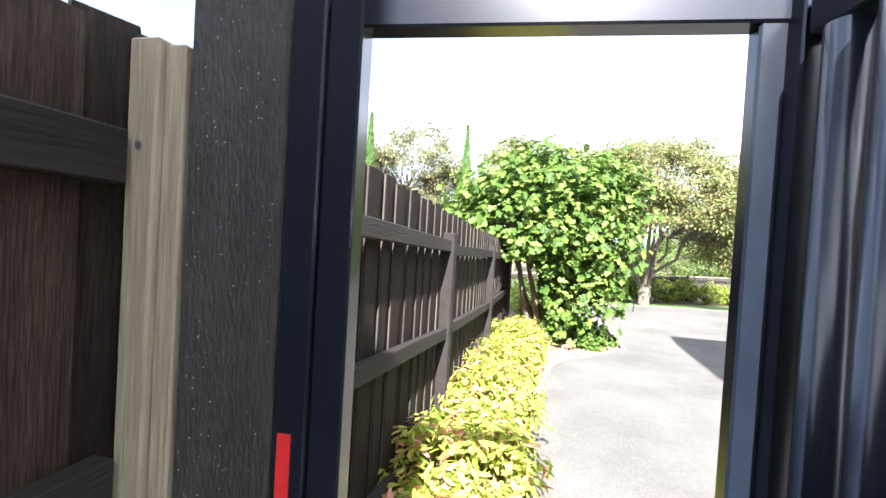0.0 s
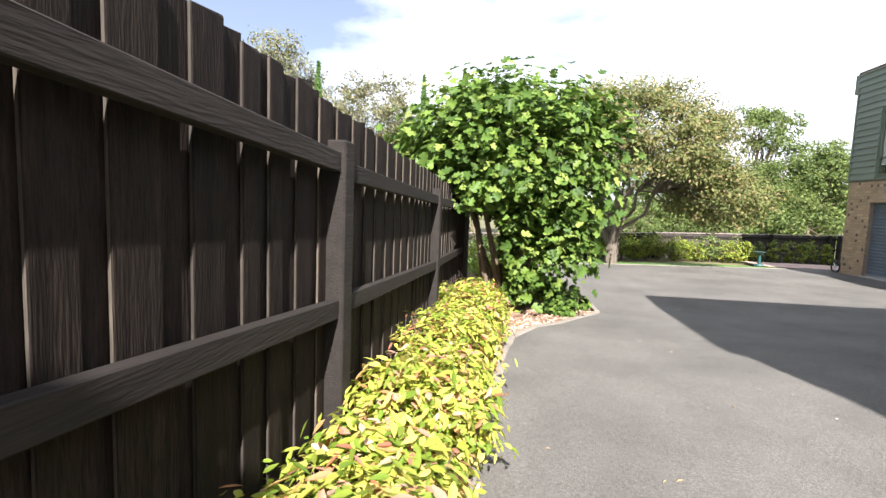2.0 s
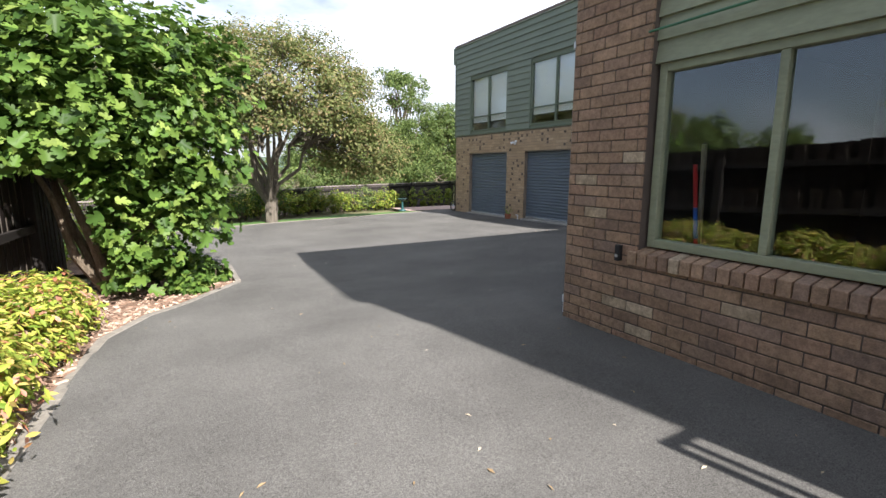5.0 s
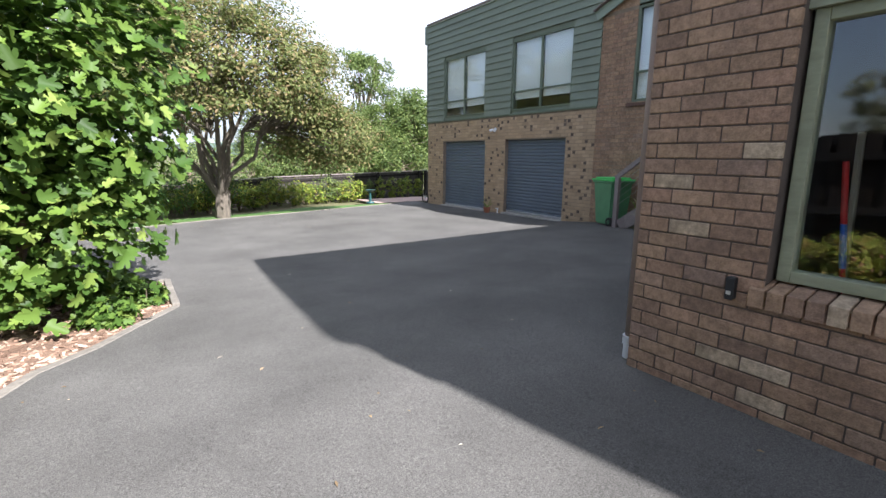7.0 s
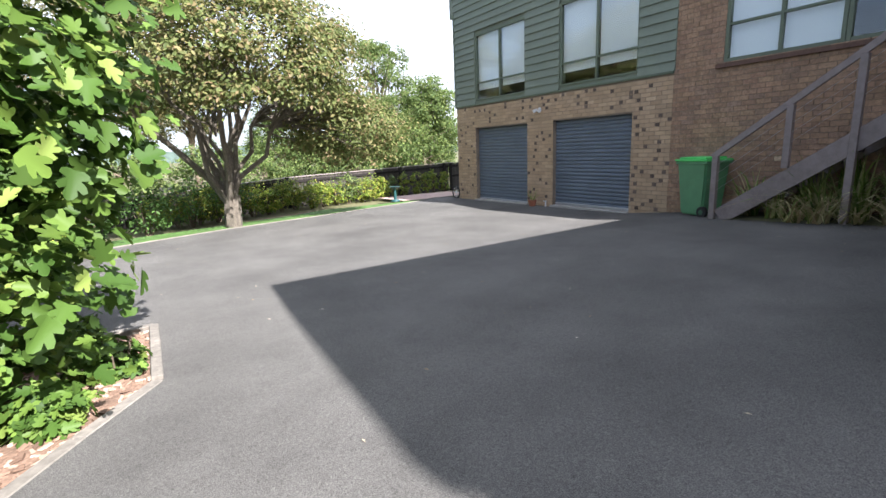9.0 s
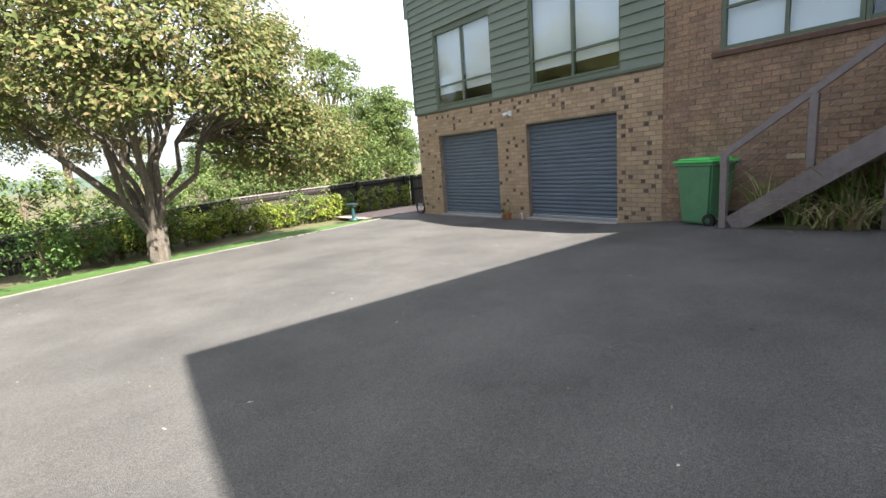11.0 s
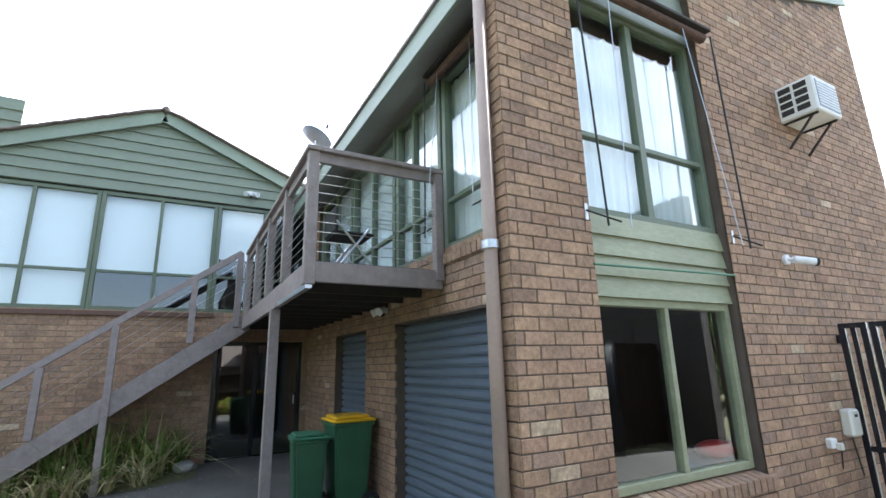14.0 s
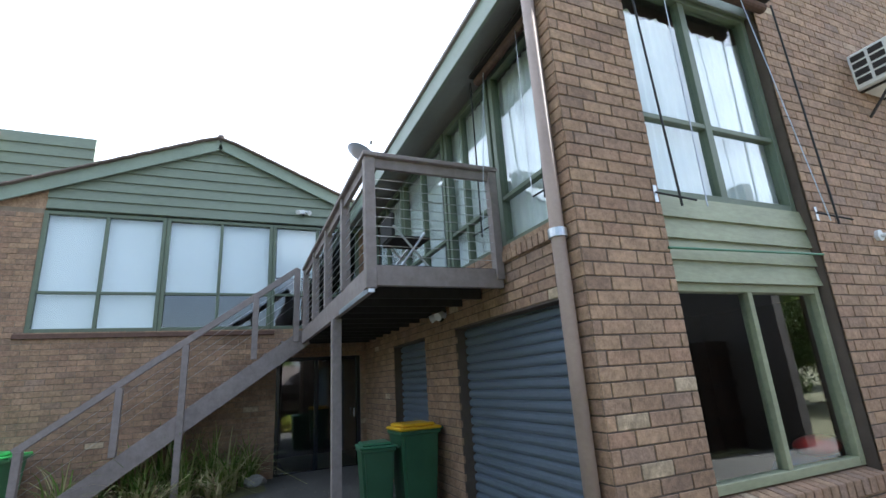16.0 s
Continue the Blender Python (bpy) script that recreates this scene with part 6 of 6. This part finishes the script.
# neighbour's house across the fence, met only in the window's reflections
nb = thing("neighbour_house", "single storey house with brown tiled hip roof", "house", (-11, -3, 0))
part("wall", box(-4, 4, -6, 6, -0.3, 2.5), M_BRICK_I, nb)
bm = bmesh.new()
v = [bm.verts.new(q) for q in ((-4.6, -6.6, 2.45), (4.6, -6.6, 2.45), (4.6, 6.6, 2.45), (-4.6, 6.6, 2.45), (0, -2.5, 4.4), (0, 2.5, 4.4))]
for f in ((0, 1, 4), (1, 2, 5, 4), (2, 3, 5), (3, 0, 4, 5), (3, 2, 1, 0)):
    bm.faces.new([v[k] for k in f])
part("roof", bm, M_TILE, nb)

# dropped leaves and grit on the asphalt
rs = random.Random(14)
lv, lf = [], []
for i in range(300):
    x, y = rs.uniform(0.4, 10), rs.uniform(2, 18.5)
    if i >= 210:
        x, y = 9.75 - abs(rs.gauss(0, 0.45)), rs.uniform(5.6, 9.4)
    if y < 5.3:
        x = rs.uniform(0.25, 3.7)
    if x < piece(y, LEFT_EDGE if y < 10.41 else LAWN_EDGE) + 0.1:
        continue
    a, L, w = rs.uniform(0, 6.28), rs.uniform(0.008, 0.026), rs.uniform(0.004, 0.010)
    b = len(lv)
    z = gz(x, y) + 0.004
    c, s = math.cos(a), math.sin(a)
    for px, py, pz in ((-L, 0, 0), (0, -w, 0.004), (L, 0, 0.002), (0, w, 0.006)):
        lv.append((x + c * px - s * py, y + s * px + c * py, z + pz))
    lf.append((b, b + 1, b + 2, b + 3))
me = bpy.data.meshes.new("leaf_litter")
me.from_pydata(lv, [], lf)
tagged(part_mesh("leaf_litter", me, material("dry_leaf", (0.35, 0.26, 0.16), 0.8, random_by="island", palette=[(0, (0.10, 0.07, 0.04)), (0.5, (0.35, 0.24, 0.12)), (1, (0.6, 0.55, 0.45))], vary=0.2)), "scattered dry leaves and grit on the asphalt", "leaf litter", kind="stuff")
# bark chips in the bed
rs = random.Random(15)
lv, lf = [], []
for _ in range(5200):
    y = rs.uniform(1.2, 10.38)
    x = rs.uniform(-0.6, piece(y, LEFT_EDGE) - 0.05)
    if y < 7 and rs.random() < 0.6:
        continue
    a, L, w, h = rs.uniform(0, 6.28), rs.uniform(0.015, 0.04), rs.uniform(0.006, 0.016), rs.uniform(0.004, 0.016)
    b = len(lv)
    z = gz(x, y) - 0.013
    c, s = math.cos(a), math.sin(a)
    t = rs.uniform(-0.5, 0.5) * L
    for px, py, pz in ((-L, -w, 0), (L, -w, t), (L * 0.9, w, t), (-L * 0.8, w, 0), (-L, -w * 0.7, h), (L * 0.9, -w * 0.8, h + t), (L * 0.8, w * 0.8, h + t), (-L * 0.8, w * 0.8, h)):
        lv.append((x + c * px - s * py, y + s * px + c * py, z + max(pz, 0)))
    for f in ((4, 5, 6, 7), (0, 1, 5, 4), (1, 2, 6, 5), (2, 3, 7, 6), (3, 0, 4, 7)):
        lf.append(tuple(b + k for k in f))
me = bpy.data.meshes.new("bark_chips")
me.from_pydata(lv, [], lf)
tagged(part_mesh("bark_chips", me, material("bark_chip", (0.3, 0.2, 0.13), 0.9, random_by="island", palette=[(0, (0.12, 0.075, 0.05)), (0.5, (0.30, 0.19, 0.13)), (1, (0.55, 0.42, 0.32))], vary=0.2)), "loose bark chips covering the garden bed", "mulch", kind="stuff")

# ---- the bricks themselves ----
def lay_pending():
    shared = {}
    for wall, O, U, N, bricks, own, mat, mat_joined in PENDING_BRICKS:
        O, U, N = Vector(O), Vector(U), Vector(N)
        near = [q for q in bricks if own((q[0] + q[1]) / 2, (q[2] + q[3]) / 2)]
        near = near[:300] if len(near) > 300 and near[0][0] > 5 else sorted(near, key=lambda q: -q[0])[:300]
        chosen = set(near)
        rng = random.Random(11)
        turn = Matrix((U, N, Vector((0, 0, 1)))).transposed().to_4x4()
        for u0, u1, z0, z1 in near:
            k = (round(u1 - u0, 3), round(z1 - z0, 3), mat.name)
            if k not in shared:
                bm = box(-k[0] / 2, k[0] / 2, -0.02, 0.0075, -k[1] / 2, k[1] / 2, 0.0035)
                me = bpy.data.meshes.new("brick")
                bm.to_mesh(me)
                bm.free()
                me.materials.append(mat)
                shared[k] = me
            me = shared[k]
            if U.y > 0.5 and mat is M_BRICK and any(u0 <= y <= u1 and abs((z0 + z1) / 2 - z) < COURSE / 2 for y, z in PALE):
                me = me.copy()
                me.materials.clear()
                me.materials.append(M_BRICK_PALE)
            ob = new("brick", me)
            m = turn.copy()
            m.translation = O + U * ((u0 + u1) / 2) + Vector((0, 0, (z0 + z1) / 2)) + N * rng.uniform(-0.002, 0.001)
            ob.matrix_world = m @ pose(0, 0, 0, rng.uniform(-0.4, 0.4), rng.uniform(-0.35, 0.35), rng.uniform(-0.4, 0.4))
            ob.parent = wall
        verts, faces = [], []
        for q in bricks:
            if q in chosen:
                continue
            u0, u1, z0, z1 = q
            z0 += rng.uniform(-0.0015, 0.0015)
            z1 += rng.uniform(-0.0015, 0.0015)
            d = 0.0075 + rng.uniform(-0.002, 0.0015)
            e = 0.003
            b = len(verts)
            for uu, zz, dd in ((u0, z0, -0.01), (u1, z0, -0.01), (u1, z1, -0.01), (u0, z1, -0.01), (u0, z0, d - e), (u1, z0, d - e), (u1, z1, d - e), (u0, z1, d - e),
                               (u0 + e, z0 + e, d), (u1 - e, z0 + e, d), (u1 - e, z1 - e, d), (u0 + e, z1 - e, d)):
                verts.append(O + U * uu + Vector((0, 0, zz)) + N * dd)
            for s in (0, 4):
                for k in range(4):
                    faces.append((b + s + k, b + s + (k + 1) % 4, b + s + 4 + (k + 1) % 4, b + s + 4 + k))
            faces.append((b + 8, b + 9, b + 10, b + 11))
        me = bpy.data.meshes.new("brickwork")
        me.from_pydata([tuple(v) for v in verts], [], faces)
        bm = bmesh.new()
        bm.from_mesh(me)
        bmesh.ops.recalc_face_normals(bm, faces=bm.faces[:])
        bm.to_mesh(me)
        bm.free()
        ob = part_mesh("brickwork", me, mat_joined, wall)
        tagged(ob, kind="stuff")


lay_pending()

# ---- dark header bricks that tooth the garage piers ----
M_HEADER = material("dark_header_brick", (0.125, 0.094, 0.074), 0.85, random_by="object", vary=0.3, grain=(90, 0.2), stain=(5, 0.15), bump=0.4, bump_scale=120)
head_me = bpy.data.meshes.new("brick")
bm = box(-0.02, 0.0115, -0.046, 0.046, -0.035, 0.035, 0.003)
bm.to_mesh(head_me)
bm.free()
head_me.materials.append(M_HEADER)
rh2 = random.Random(91)


def header(u, z):
    ob = new("brick", head_me)
    ob.matrix_world = pose(FX, u, z, 0, 0, 180)
    ob.parent = wall_garage


COLUMNS = (11.10, 11.30, 11.55, 11.76, 14.36, 14.58, 14.82, 15.02, 17.62, 17.92, 18.25)
for j in range(36):
    z = -0.7 + (j + 0.5) * COURSE
    if z < -0.4 or z > 2.42:
        continue
    for k, u in enumerate(COLUMNS):
        if (j + k) % 2 == 0 and rh2.random() < 0.45:
            header(u + rh2.choice((-0.06, 0.0, 0.06)), z)
    if 1.9 < z < 2.4:
        u = 11.95
        while u < 17.5:
            if not 14.2 < u < 15.1 and rh2.random() < 0.22:
                header(u, z)
            u += 0.24
